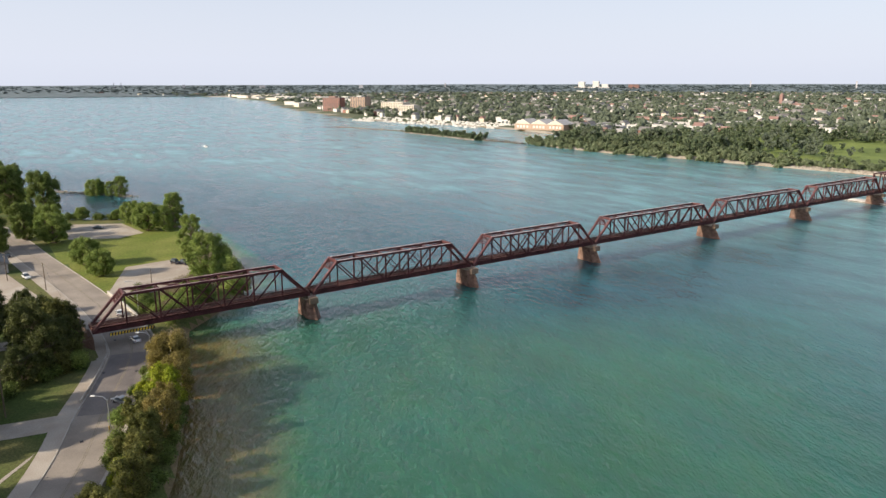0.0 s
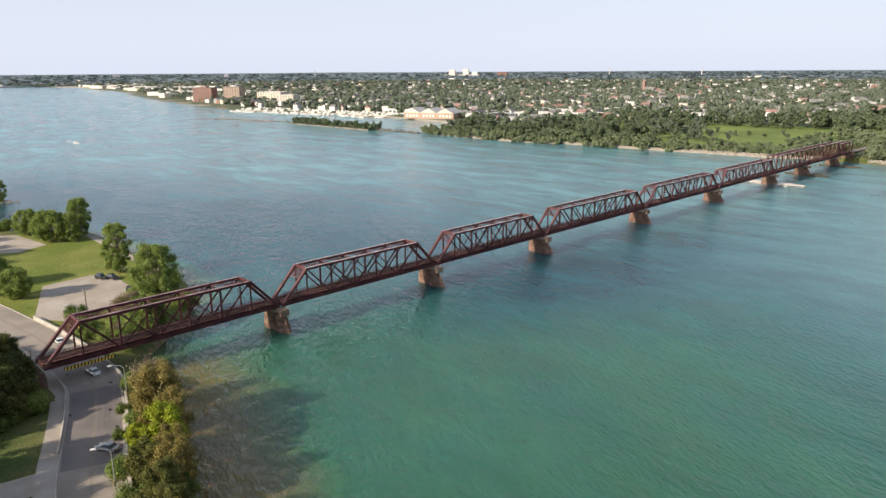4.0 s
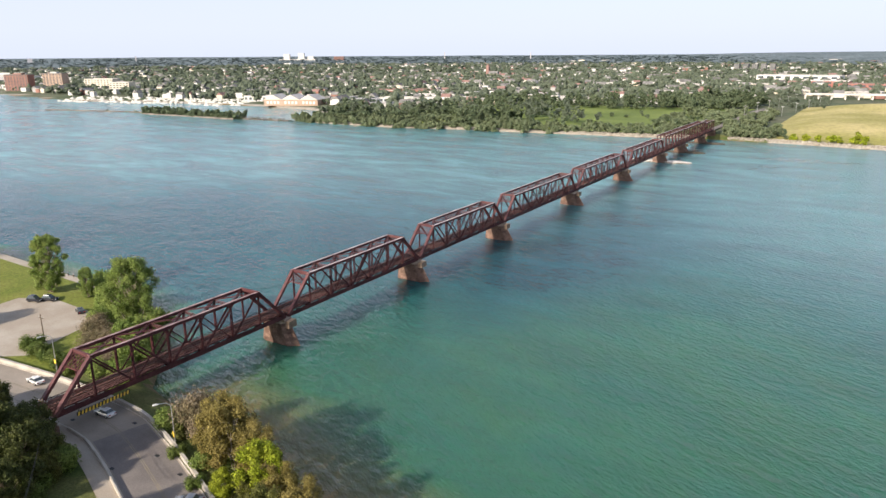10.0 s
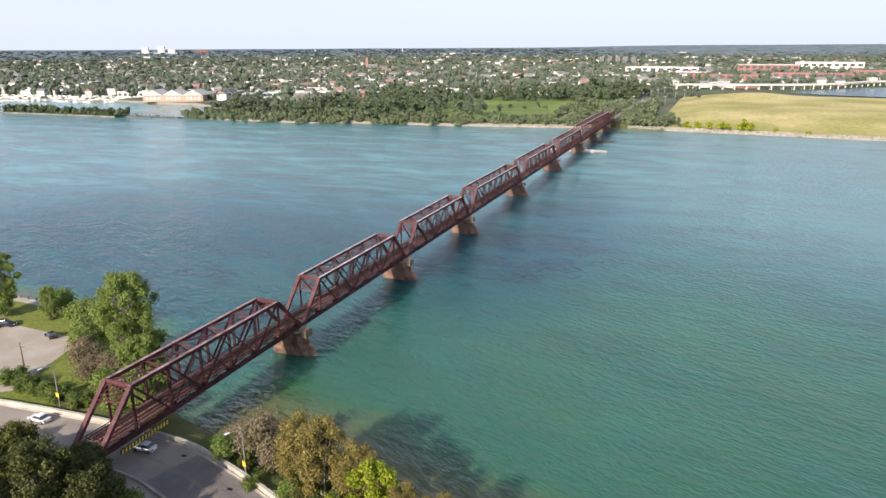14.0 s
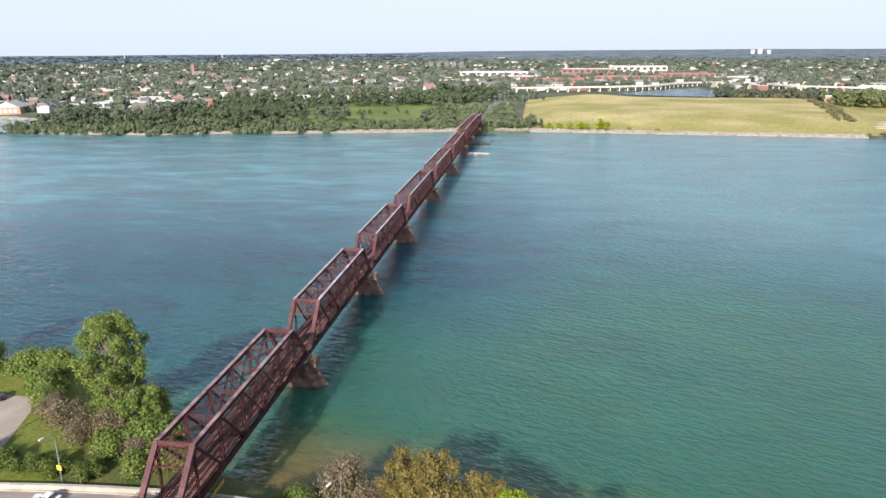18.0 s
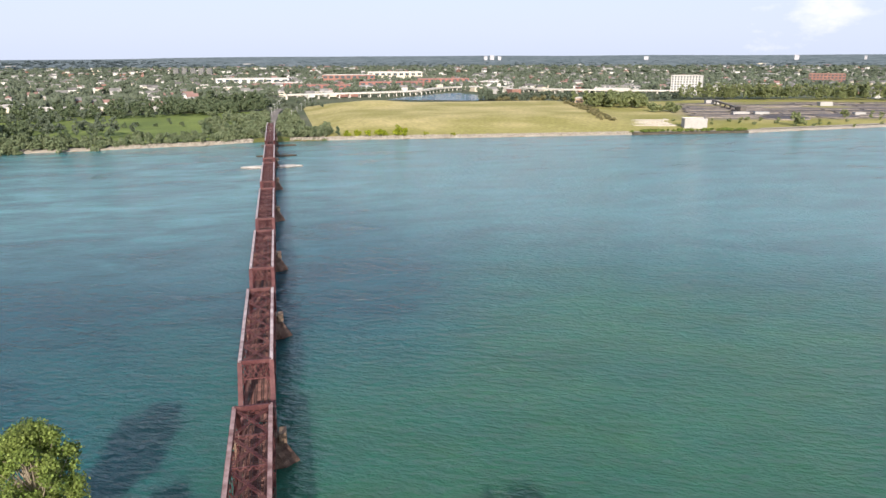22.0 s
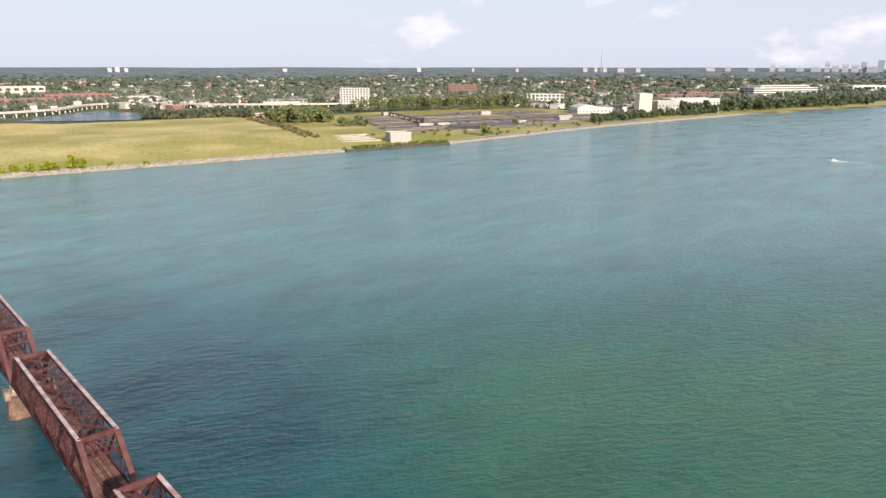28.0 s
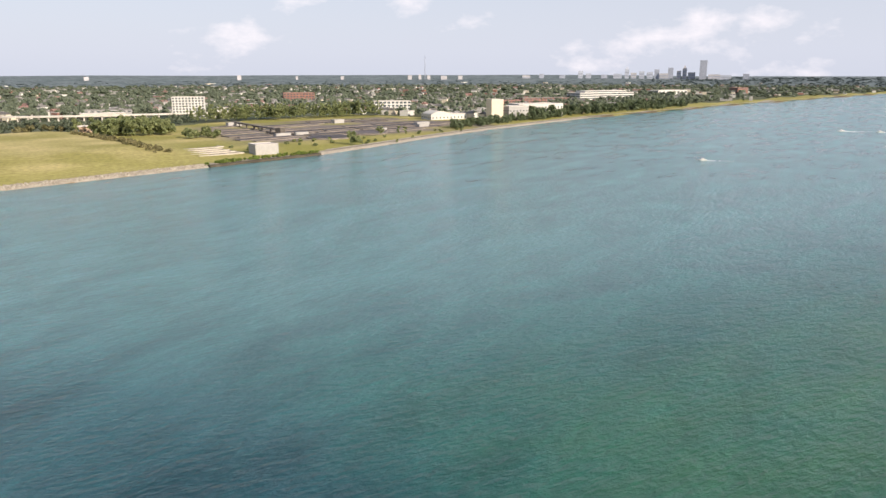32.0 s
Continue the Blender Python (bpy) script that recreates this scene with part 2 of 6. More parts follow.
FOAM = material("white_foam", (0.62, 0.68, 0.68), 0.7, vary=0.2, scale=0.8, grain=6, bump=0.5)
PLANK = material("grey_planks", (0.55, 0.52, 0.48), 0.9, vary=0.25, scale=0.5, grain=12, bump=0.4, random=0.25)
CARPAINT_W = material("white_car_paint", (0.75, 0.75, 0.74), 0.25, vary=0.03, bump=0, spec=0.5)
CARPAINT_S = material("silver_car_paint", (0.42, 0.42, 0.42), 0.28, 0.4, vary=0.03, bump=0, spec=0.5)
CARPAINT_D = material("dark_car_paint", (0.025, 0.027, 0.035), 0.2, vary=0.05, bump=0, spec=0.6)
CARPAINT_R = material("red_car_paint", (0.32, 0.03, 0.03), 0.25, vary=0.05, bump=0, spec=0.5)


def water_material():
    """River water: green over the shallow bank, deep teal outside, paled by painted sky reflection; wind ripples at
    three scales, streaks of smoother water.
    """
    m = bpy.data.materials.new("river_water")
    m.use_nodes = True
    n, l = m.node_tree.nodes, m.node_tree.links
    b = n["Principled BSDF"]
    b.inputs["IOR"].default_value = 1.33
    b.inputs["Specular IOR Level"].default_value = 0.75
    # cloudy water: light spreads some metres below the surface
    b.inputs["Subsurface Weight"].default_value = 1.0
    b.inputs["Subsurface Radius"].default_value = (0.5, 1.0, 0.9)
    b.inputs["Subsurface Scale"].default_value = 14.0
    geo = n.new("ShaderNodeNewGeometry")
    at = n.new("ShaderNodeAttribute")
    at.attribute_name = "shoal"
    mp = n.new("ShaderNodeMapping")
    mp.vector_type = "TEXTURE"
    mp.inputs["Rotation"].default_value = (0, 0, radians(-25))
    mp.inputs["Scale"].default_value = (1.9, 1.0, 1.0)
    l.new(geo.outputs["Position"], mp.inputs["Vector"])

    def noise_at(scale, detail, rough=0.55, source=None):
        t = n.new("ShaderNodeTexNoise")
        t.inputs["Scale"].default_value, t.inputs["Detail"].default_value, t.inputs["Roughness"].default_value = scale, detail, rough
        l.new((source or mp).outputs["Vector" if source is None else 0], t.inputs["Vector"])
        return t
    streak_map = n.new("ShaderNodeMapping")
    streak_map.inputs["Scale"].default_value = (0.38, 1.0, 1.0)
    streak_map.inputs["Rotation"].default_value = (0, 0, radians(6))
    l.new(geo.outputs["Position"], streak_map.inputs["Vector"])
    streak = noise_at(0.05, 9, 0.68, streak_map)
    streak.inputs["Distortion"].default_value = 0.35
    drift = noise_at(0.006, 4)
    deep = n.new("ShaderNodeValToRGB")
    e = deep.color_ramp.elements
    e[0].position, e[1].position = 0.35, 0.68
    e[0].color, e[1].color = (0.008, 0.064, 0.088, 1), (0.014, 0.086, 0.110, 1)
    l.new(drift.outputs["Fac"], deep.inputs["Fac"])
    # sky reflected at low angles, painted as a pale midstream colour
    sky_pale = n.new("ShaderNodeMixRGB")
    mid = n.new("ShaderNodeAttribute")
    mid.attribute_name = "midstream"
    sky_pale.inputs[2].default_value = (0.102, 0.240, 0.258, 1)
    l.new(mid.outputs["Fac"], sky_pale.inputs[0])
    l.new(deep.outputs["Color"], sky_pale.inputs[1])
    shoal = n.new("ShaderNodeValToRGB")
    s = shoal.color_ramp.elements
    s[0].position, s[0].color = 0.0, (0, 0, 0, 0)
    s[1].position, s[1].color = 1.0, (0.180, 0.138, 0.050, 1)
    g = s.new(0.45)
    g.color = (0.042, 0.135, 0.070, 1)
    g = s.new(0.12)
    g.color = (0.020, 0.128, 0.114, 1)
    wob = n.new("ShaderNodeMath")
    wob.operation = "MULTIPLY_ADD"
    patch = noise_at(0.07, 4)
    sub = n.new("ShaderNodeMath")
    sub.operation = "SUBTRACT"
    sub.inputs[1].default_value = 0.5
    l.new(patch.outputs["Fac"], sub.inputs[0])
    wob.inputs[1].default_value = 0.35
    l.new(sub.outputs[0], wob.inputs[0])
    l.new(at.outputs["Fac"], wob.inputs[2])
    l.new(wob.outputs[0], shoal.inputs["Fac"])
    mix = n.new("ShaderNodeMixRGB")
    k = n.new("ShaderNodeMapRange")
    k.inputs["From Min"].default_value, k.inputs["From Max"].default_value = 0.0, 0.3
    l.new(at.outputs["Fac"], k.inputs["Value"])
    l.new(k.outputs["Result"], mix.inputs[0])
    l.new(sky_pale.outputs["Color"], mix.inputs[1])
    l.new(shoal.outputs["Color"], mix.inputs[2])
    # reflections of smooth and rippled patches multiplied into the colour as bands
    band = n.new("ShaderNodeMapRange")
    band.inputs["From Min"].default_value, band.inputs["From Max"].default_value = 0.34, 0.66
    band.inputs["To Min"].default_value, band.inputs["To Max"].default_value = 0.58, 1.42
    l.new(streak.outputs["Fac"], band.inputs["Value"])
    sheen_tone = n.new("ShaderNodeMixRGB")
    sheen_tone.blend_type = "MULTIPLY"
    boil = n.new("ShaderNodeMapRange")
    boil.inputs["To Min"].default_value, boil.inputs["To Max"].default_value = 0.25, 1.0
    eddy = n.new("ShaderNodeAttribute")
    eddy.attribute_name = "eddy_sheen"
    l.new(eddy.outputs["Fac"], boil.inputs["Value"])
    l.new(boil.outputs["Result"], sheen_tone.inputs[0])
    l.new(mix.outputs["Color"], sheen_tone.inputs[1])
    l.new(band.outputs["Result"], sheen_tone.inputs[2])
    l.new(sheen_tone.outputs["Color"], b.inputs["Base Color"])
    rg = n.new("ShaderNodeMapRange")
    rg.inputs["From Min"].default_value, rg.inputs["From Max"].default_value = 0.35, 0.65
    rg.inputs["To Min"].default_value, rg.inputs["To Max"].default_value = 0.09, 0.20
    l.new(streak.outputs["Fac"], rg.inputs["Value"])
    l.new(rg.outputs["Result"], b.inputs["Roughness"])
    rip, swell, chop = noise_at(0.62, 3, 0.5), noise_at(1.7, 2), noise_at(0.2, 3)
    normal = None
    for tex, strength, dist in ((chop, 0.7, 0.9), (rip, 1.0, 0.85), (swell, 1.0, 0.25)):
        bp = n.new("ShaderNodeBump")
        bp.inputs["Strength"].default_value, bp.inputs["Distance"].default_value = strength, dist
        l.new(tex.outputs["Fac"], bp.inputs["Height"])
        if tex is not chop:
            wind = n.new("ShaderNodeMapRange")
            wind.inputs["From Min"].default_value, wind.inputs["From Max"].default_value = 0.34, 0.66
            wind.inputs["To Min"].default_value, wind.inputs["To Max"].default_value = strength * 0.45, strength
            l.new(streak.outputs["Fac"], wind.inputs["Value"])
            l.new(wind.outputs["Result"], bp.inputs["Strength"])
        if normal:
            l.new(normal, bp.inputs["Normal"])
        normal = bp.outputs["Normal"]
    l.new(normal, b.inputs["Normal"])
    return m


WATER = water_material()

# ---- mesh building ----


class Shape:
    """Collects boxes, beams and sheets into one mesh."""

    def __init__(self):
        self.v, self.f, self.m = [], [], []

    def add(self, verts, faces, mat=0):
        k = len(self.v)
        self.v += [tuple(p) for p in verts]
        self.f += [tuple(i + k for i in f) for f in faces]
        self.m += [mat] * len(faces)
        return self

    def hexa(self, p, mat=0):
        """Eight corners: four below, four above, both turning the same way."""
        return self.add(p, [(3, 2, 1, 0), (4, 5, 6, 7), (0, 1, 5, 4), (1, 2, 6, 5), (2, 3, 7, 6), (3, 0, 4, 7)], mat)

    def box(self, x0, x1, y0, y1, z0, z1, mat=0):
        return self.hexa([(x0, y0, z0), (x1, y0, z0), (x1, y1, z0), (x0, y1, z0), (x0, y0, z1), (x1, y0, z1), (x1, y1, z1), (x0, y1, z1)], mat)

    def beam(self, p, q, w, d, side=(1, 0, 0), mat=0):
        """A bar from p to q: w across (along side), d in the other direction."""
        p, q, s = Vector(p), Vector(q), Vector(side)
        a = (q - p).normalized()
        s = (s - a * s.dot(a)).normalized() * (w / 2)
        t = a.cross(s).normalized() * (d / 2)
        return self.hexa([p - s - t, p + s - t, p + s + t, p - s + t, q - s - t, q + s - t, q + s + t, q - s + t], mat)

    def laced(self, p, q, w, d, side=(1, 0, 0), step=0.8, plate=0.05):
        """A built-up member: two plates of depth d, w apart, with crossing lacing bars between their edges."""
        p, q, s = Vector(p), Vector(q), Vector(side)
        a = (q - p).normalized()
        s = (s - a * s.dot(a)).normalized()
        t = a.cross(s).normalized()
        for k in (-1, 1):
            self.beam(p + s * k * (w / 2), q + s * k * (w / 2), plate, d, s)
        n = max(2, int((q - p).length / step))
        for e in (-1, 1):
            for i in range(n):
                k = 1 if i % 2 else -1
                o = t * e * (d / 2)
                self.beam(p.lerp(q, i / n) - s * k * w / 2 + o, p.lerp(q, (i + 1) / n) + s * k * w / 2 + o, 0.12, 0.03, t.cross(q - p))
        return self

    def prism(self, outline, z0, z1, mat=0, inset=0.0):
        """An upright slab over a closed outline, counter-clockwise."""
        n = len(outline)
        cx, cy = sum(p[0] for p in outline) / n, sum(p[1] for p in outline) / n
        top = [(x + (cx - x) * inset, y + (cy - y) * inset, z1) for x, y in outline]
        return self.add([(x, y, z0) for x, y in outline] + top,
                        [tuple(range(n - 1, -1, -1)), tuple(range(n, 2 * n))] + [(i, (i + 1) % n, n + (i + 1) % n, n + i) for i in range(n)], mat)

    def tube(self, path, radii, sides=7, mat=0):
        """A tapered tube along points."""
        k = len(self.v)
        for i, p in enumerate(path):
            p = Vector(p)
            a = (Vector(path[min(i + 1, len(path) - 1)]) - Vector(path[max(i - 1, 0)])).normalized()
            s = a.orthogonal().normalized()
            t = a.cross(s)
            for j in range(sides):
                g = 2 * math.pi * j / sides
                self.v.append(tuple(p + (s * math.cos(g) + t * math.sin(g)) * radii[i]))
        for i in range(len(path) - 1):
            for j in range(sides):
                b = k + i * sides
                self.f.append((b + j, b + (j + 1) % sides, b + sides + (j + 1) % sides, b + sides + j))
                self.m.append(mat)
        self.f.append(tuple(k + (len(path) - 1) * sides + j for j in range(sides)))
        self.m.append(mat)
        return self

    def mesh(self, name, *mats):
        me = bpy.data.meshes.new(name)
        me.from_pydata(self.v, [], self.f)
        for m in mats:
            me.materials.append(m)
        if len(mats) > 1:
            me.polygons.foreach_set("material_index", self.m)
        me.update()
        return me


def thing(name, at, label, category, group="", kind=""):
    ob = new(name)
    ob.location = at
    ob.empty_display_size = 0.5
    return tagged(ob, label, category, group, kind)


def part(name, shape, mats, parent, label="", at=(0, 0, 0)):
    """One mesh object under a thing or part; shape: a Shape, or a mesh that alike pieces share."""
    if isinstance(shape, Shape):
        shape = shape.mesh(name, *(mats if isinstance(mats, (list, tuple)) else [mats]))
    ob = new(name, shape)
    ob.parent = parent
    ob.location = at
    if label:
        ob["label"] = label
    return ob


def solo(name, shape, mats, label, category="", group="", kind="", at=(0, 0, 0)):
    """A thing that is one mesh."""
    me = shape.mesh(name, *(mats if isinstance(mats, (list, tuple)) else [mats])) if isinstance(shape, Shape) else shape
    ob = new(name, me)
    ob.location = at
    return tagged(ob, label, category, group, kind)


def along(x, pts):
    return float(np.interp(x, [p[0] for p in pts], [p[1] for p in pts]))


# ---- ground and water ----
NEAR_BANK = [(-6000, -2600), (-700, -330), (-400, -140), (-330, -85), (-260, -58), (-215, -52), (-194, -42), (-183, -26), (-172, -8), (-158, 2), (-146, 5), (-103, 3), (-67, 2), (-42, -3),
             (-20, -18), (-4, -34), (10, -38), (35, -44), (71, -56), (110, -75), (200, -118), (600, -330), (6000, -2600)]
FAR_BANK = [(-6000, 60), (-4210, 50), (-3775, 527), (-3362, 980), (-2370, 852), (-1843, 695), (-1439, 598), (-1100, 540), (-960, 518), (-893, 535), (-730, 568), (-600, 575), (-500, 560), (-440, 525), (-415, 440), (-360, 432),
            (-277, 432), (-226, 446), (-135, 455), (-84, 464), (-53, 467), (-20, 478), (20, 479), (55, 478), (119, 471), (200, 462), (303, 452), (413, 440), (505, 446), (600, 455), (740, 460),
            (1000, 450), (1200, 420), (1673, 353), (2500, 190), (6000, -600)]
NEAR_BANK.sort()
FAR_BANK.sort()


def near_in(x, y):
    """Metres inland of the near bank; below nought in the river."""
    return along(x, NEAR_BANK) - y


def far_in(x, y):
    return y - along(x, FAR_BANK)


def smooth(a, b, t):
    t = min(1, max(0, (t - a) / (b - a)))
    return t * t * (3 - 2 * t)


def land_height(x, y):
    n, f = near_in(x, y), far_in(x, y)
    if f > n:
        z = -3.5 + 5.3 * smooth(-7, 4, f) + 1.4 * smooth(4, 50, f) + 3 * smooth(250, 1500, f)
        # grassed landfill mound
        z += 5.8 * smooth(36, 85, x) * (1 - smooth(290, 350, x - 0.2 * f)) * smooth(6, 120, f) * (1 - smooth(320, 440, f))
        z += 5.0 * math.exp(-((x - 122) / 45) ** 2 - ((y - 770) / 40) ** 2)
        # railway approach bank
        z += 3.6 * math.exp(-((x - 2) / 11) ** 2) * smooth(2, 12, f) * (1 - smooth(200, 400, f))
        return z
    z = -3.0 + 5.5 * smooth(-7, 5, n)
    # railway bank behind the near abutment
    z += 3.9 * (1 - smooth(4.5, 12, abs(x - 0.6))) * smooth(-58.5, -62, y)
    return z


def spread(a, b, step, *more):
    """Grid lines: even from a to b, then growing on both sides to +-6000."""
    core = list(np.arange(a, b + 0.01, step))
    g, d = core[-1], step
    up = []
    while g < 5200:
        d = min(d * 1.16, 260)
        g += d
        up.append(g)
    g, d = core[0], step
    down = []
    while g > -5200:
        d = min(d * 1.16, 260)
        g -= d
        down.append(g)
    lines = set(round(v, 2) for v in down + core + up)
    for lo, hi, st in more:
        lines |= set(round(float(v), 2) for v in np.arange(lo, hi, st))
    return sorted(lines)


def plant_uv(x, y):
    """Along and across the rows of basins of the treatment plant."""
    return (x - 352) * 0.982 - (y - 472) * 0.191, (x - 352) * 0.191 + (y - 472) * 0.982


def lush_at(x, y):
    """How green the far bank's grass is: along its foot, and about the treatment plant."""
    f = far_in(x, y)
    if x < 36 or f < 0 or f > 380:
        return 0.0
    w = noise.noise(Vector((x * 0.018, y * 0.03, 1.5)))
    return max(0.0, min(1.0, max(0.6 * (1 - smooth(34, 62, f + 20 * w)), smooth(300, 335, x - 0.2 * f) * (0.62 + 0.9 * w))))


def grit_at(x, y):
    if x < 300:
        return 0.0
    u, v = plant_uv(x, y)
    w = noise.noise(Vector((x * 0.02, y * 0.02, 6.5)))
    return smooth(25, 60, u - 0.3 * (v - 75)) * smooth(58, 90, v) * (1 - smooth(318, 345, v)) * (1 - smooth(395, 440, u)) * min(1, max(0, 0.85 + 1.1 * w))


def ground_sheet():
    xs = spread(-320, 120, 2.5, (-700, 960, 8))
    ys = spread(-130, 30, 2.5, (345, 440, 12), (430, 520, 3.5), (520, 940, 9))
    s = Shape()
    s.v = [(x, y, land_height(x, y)) for y in ys for x in xs]
    w = len(xs)
    for j in range(len(ys) - 1):
        for i in range(w - 1):
            s.f.append((j * w + i, j * w + i + 1, (j + 1) * w + i + 1, (j + 1) * w + i))
            x, y = (xs[i] + xs[i + 1]) / 2, (ys[j] + ys[j + 1]) / 2
            n, f = near_in(x, y), far_in(x, y)
            if max(n, f) < 0.5 and f < -1.5:
                k = 0
            elif n > f:
                k = 1 if -165 < x < -26 and y > -50 + 0.04 * x else 2
            elif f < 9:
                k = 5 if x > 46 or x < -14 else 2
            elif 38 < x < 860 and f < 360 or x >= 860 and f < 70:
                k = 3
            elif -330 < x < -10 and 14 < f < 300:
                k = 4
            else:
                k = 6
            s.m.append(k)
    me = s.mesh("ground", BED, GRASS, GRASS_SHADE, MEADOW, PARK, RIPRAP, URBAN)
    me.polygons.foreach_set("use_smooth", [True] * len(me.polygons))
    for name, field in (("lush", lush_at), ("grit", grit_at)):
        me.attributes.new(name, "FLOAT", "POINT").data.foreach_set("value", [field(x, y) for y in ys for x in xs])
    return tagged(new("ground", me), "grassy river banks, dry meadow and town ground", "ground", kind="structure")


ground_sheet()


def shoal_at(x, y):
    """How shallow the water is: a sand shelf at the bank upstream of the bridge, then a wide green shelf; a steep bank downstream."""
    d = -near_in(x, y)
    up = smooth(-14, 10, x)
    wide = smooth(25, 90, x)
    shelf = 0.36 * (0.2 + 0.8 * smooth(-70, 40, x)) * (1 - smooth(34 + 40 * wide, 140 + 130 * wide, d))
    return max(up * (1 - smooth(2, 42, d)), shelf, (1 - up) * 0.8 * (1 - smooth(0, 14, d)))


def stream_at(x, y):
    """How much reflected sky is painted pale into the stream: less upstream of the piers and near the bank."""
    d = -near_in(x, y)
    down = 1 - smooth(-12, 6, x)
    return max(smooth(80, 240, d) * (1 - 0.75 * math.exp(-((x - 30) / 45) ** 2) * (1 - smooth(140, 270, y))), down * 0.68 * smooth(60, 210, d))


def water_sheet():
    xs = spread(-320, 120, 6)
    ys = spread(-130, 40, 6, (400, 520, 12))
    s = Shape()
    s.v = [(x, y, 0.0) for y in ys for x in xs]
    w = len(xs)
    s.f = [(j * w + i, j * w + i + 1, (j + 1) * w + i + 1, (j + 1) * w + i) for j in range(len(ys) - 1) for i in range(w - 1)]
    me = s.mesh("water", WATER)
    shoal = me.attributes.new("shoal", "FLOAT", "POINT")
    shoal.data.foreach_set("value", [shoal_at(x, y) for y in ys for x in xs])
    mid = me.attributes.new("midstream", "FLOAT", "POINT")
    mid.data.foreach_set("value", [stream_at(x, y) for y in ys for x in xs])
    eddy_sheen = me.attributes.new("eddy_sheen", "FLOAT", "POINT")
    eddy_sheen.data.foreach_set("value", [smooth(30, 160, -near_in(x, y)) * (1 - 0.8 * smooth(-30, 130, x)) for y in ys for x in xs])
    return tagged(new("water", me), "rippled blue-green river water", "water", kind="structure")


water_sheet()


def far_rise():
    """The wooded plain that closes the horizon."""
    s = Shape()
    n = 240
    for i in range(n):
        a = 2 * math.pi * i / n
        bump = noise.noise(Vector((math.cos(a) * 9, math.sin(a) * 9, 0)))
        for r, z in ((3600, 2), (4650, 52 + 2.5 * bump + 11 * smooth(-14, -2, 90 - math.degrees(a)) * (1 - smooth(64, 80, 90 - math.degrees(a)))), (4760, 30)):
            s.v.append((r * math.cos(a), r * math.sin(a), z))
    for i in range(n):
        for j in range(2):
            s.f.append((i * 3 + j, i * 3 + j + 1, (i + 1) % n * 3 + j + 1, (i + 1) % n * 3 + j))
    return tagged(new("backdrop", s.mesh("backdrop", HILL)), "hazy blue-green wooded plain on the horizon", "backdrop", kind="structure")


far_rise()

# ---- railway bridge ----
XC, HALF = 0.58, 2.71                 # middle of the bridge, half the distance between its trusses
Z_LOW, Z_TOP, Z_TIE = 7.0, 15.4, 7.95


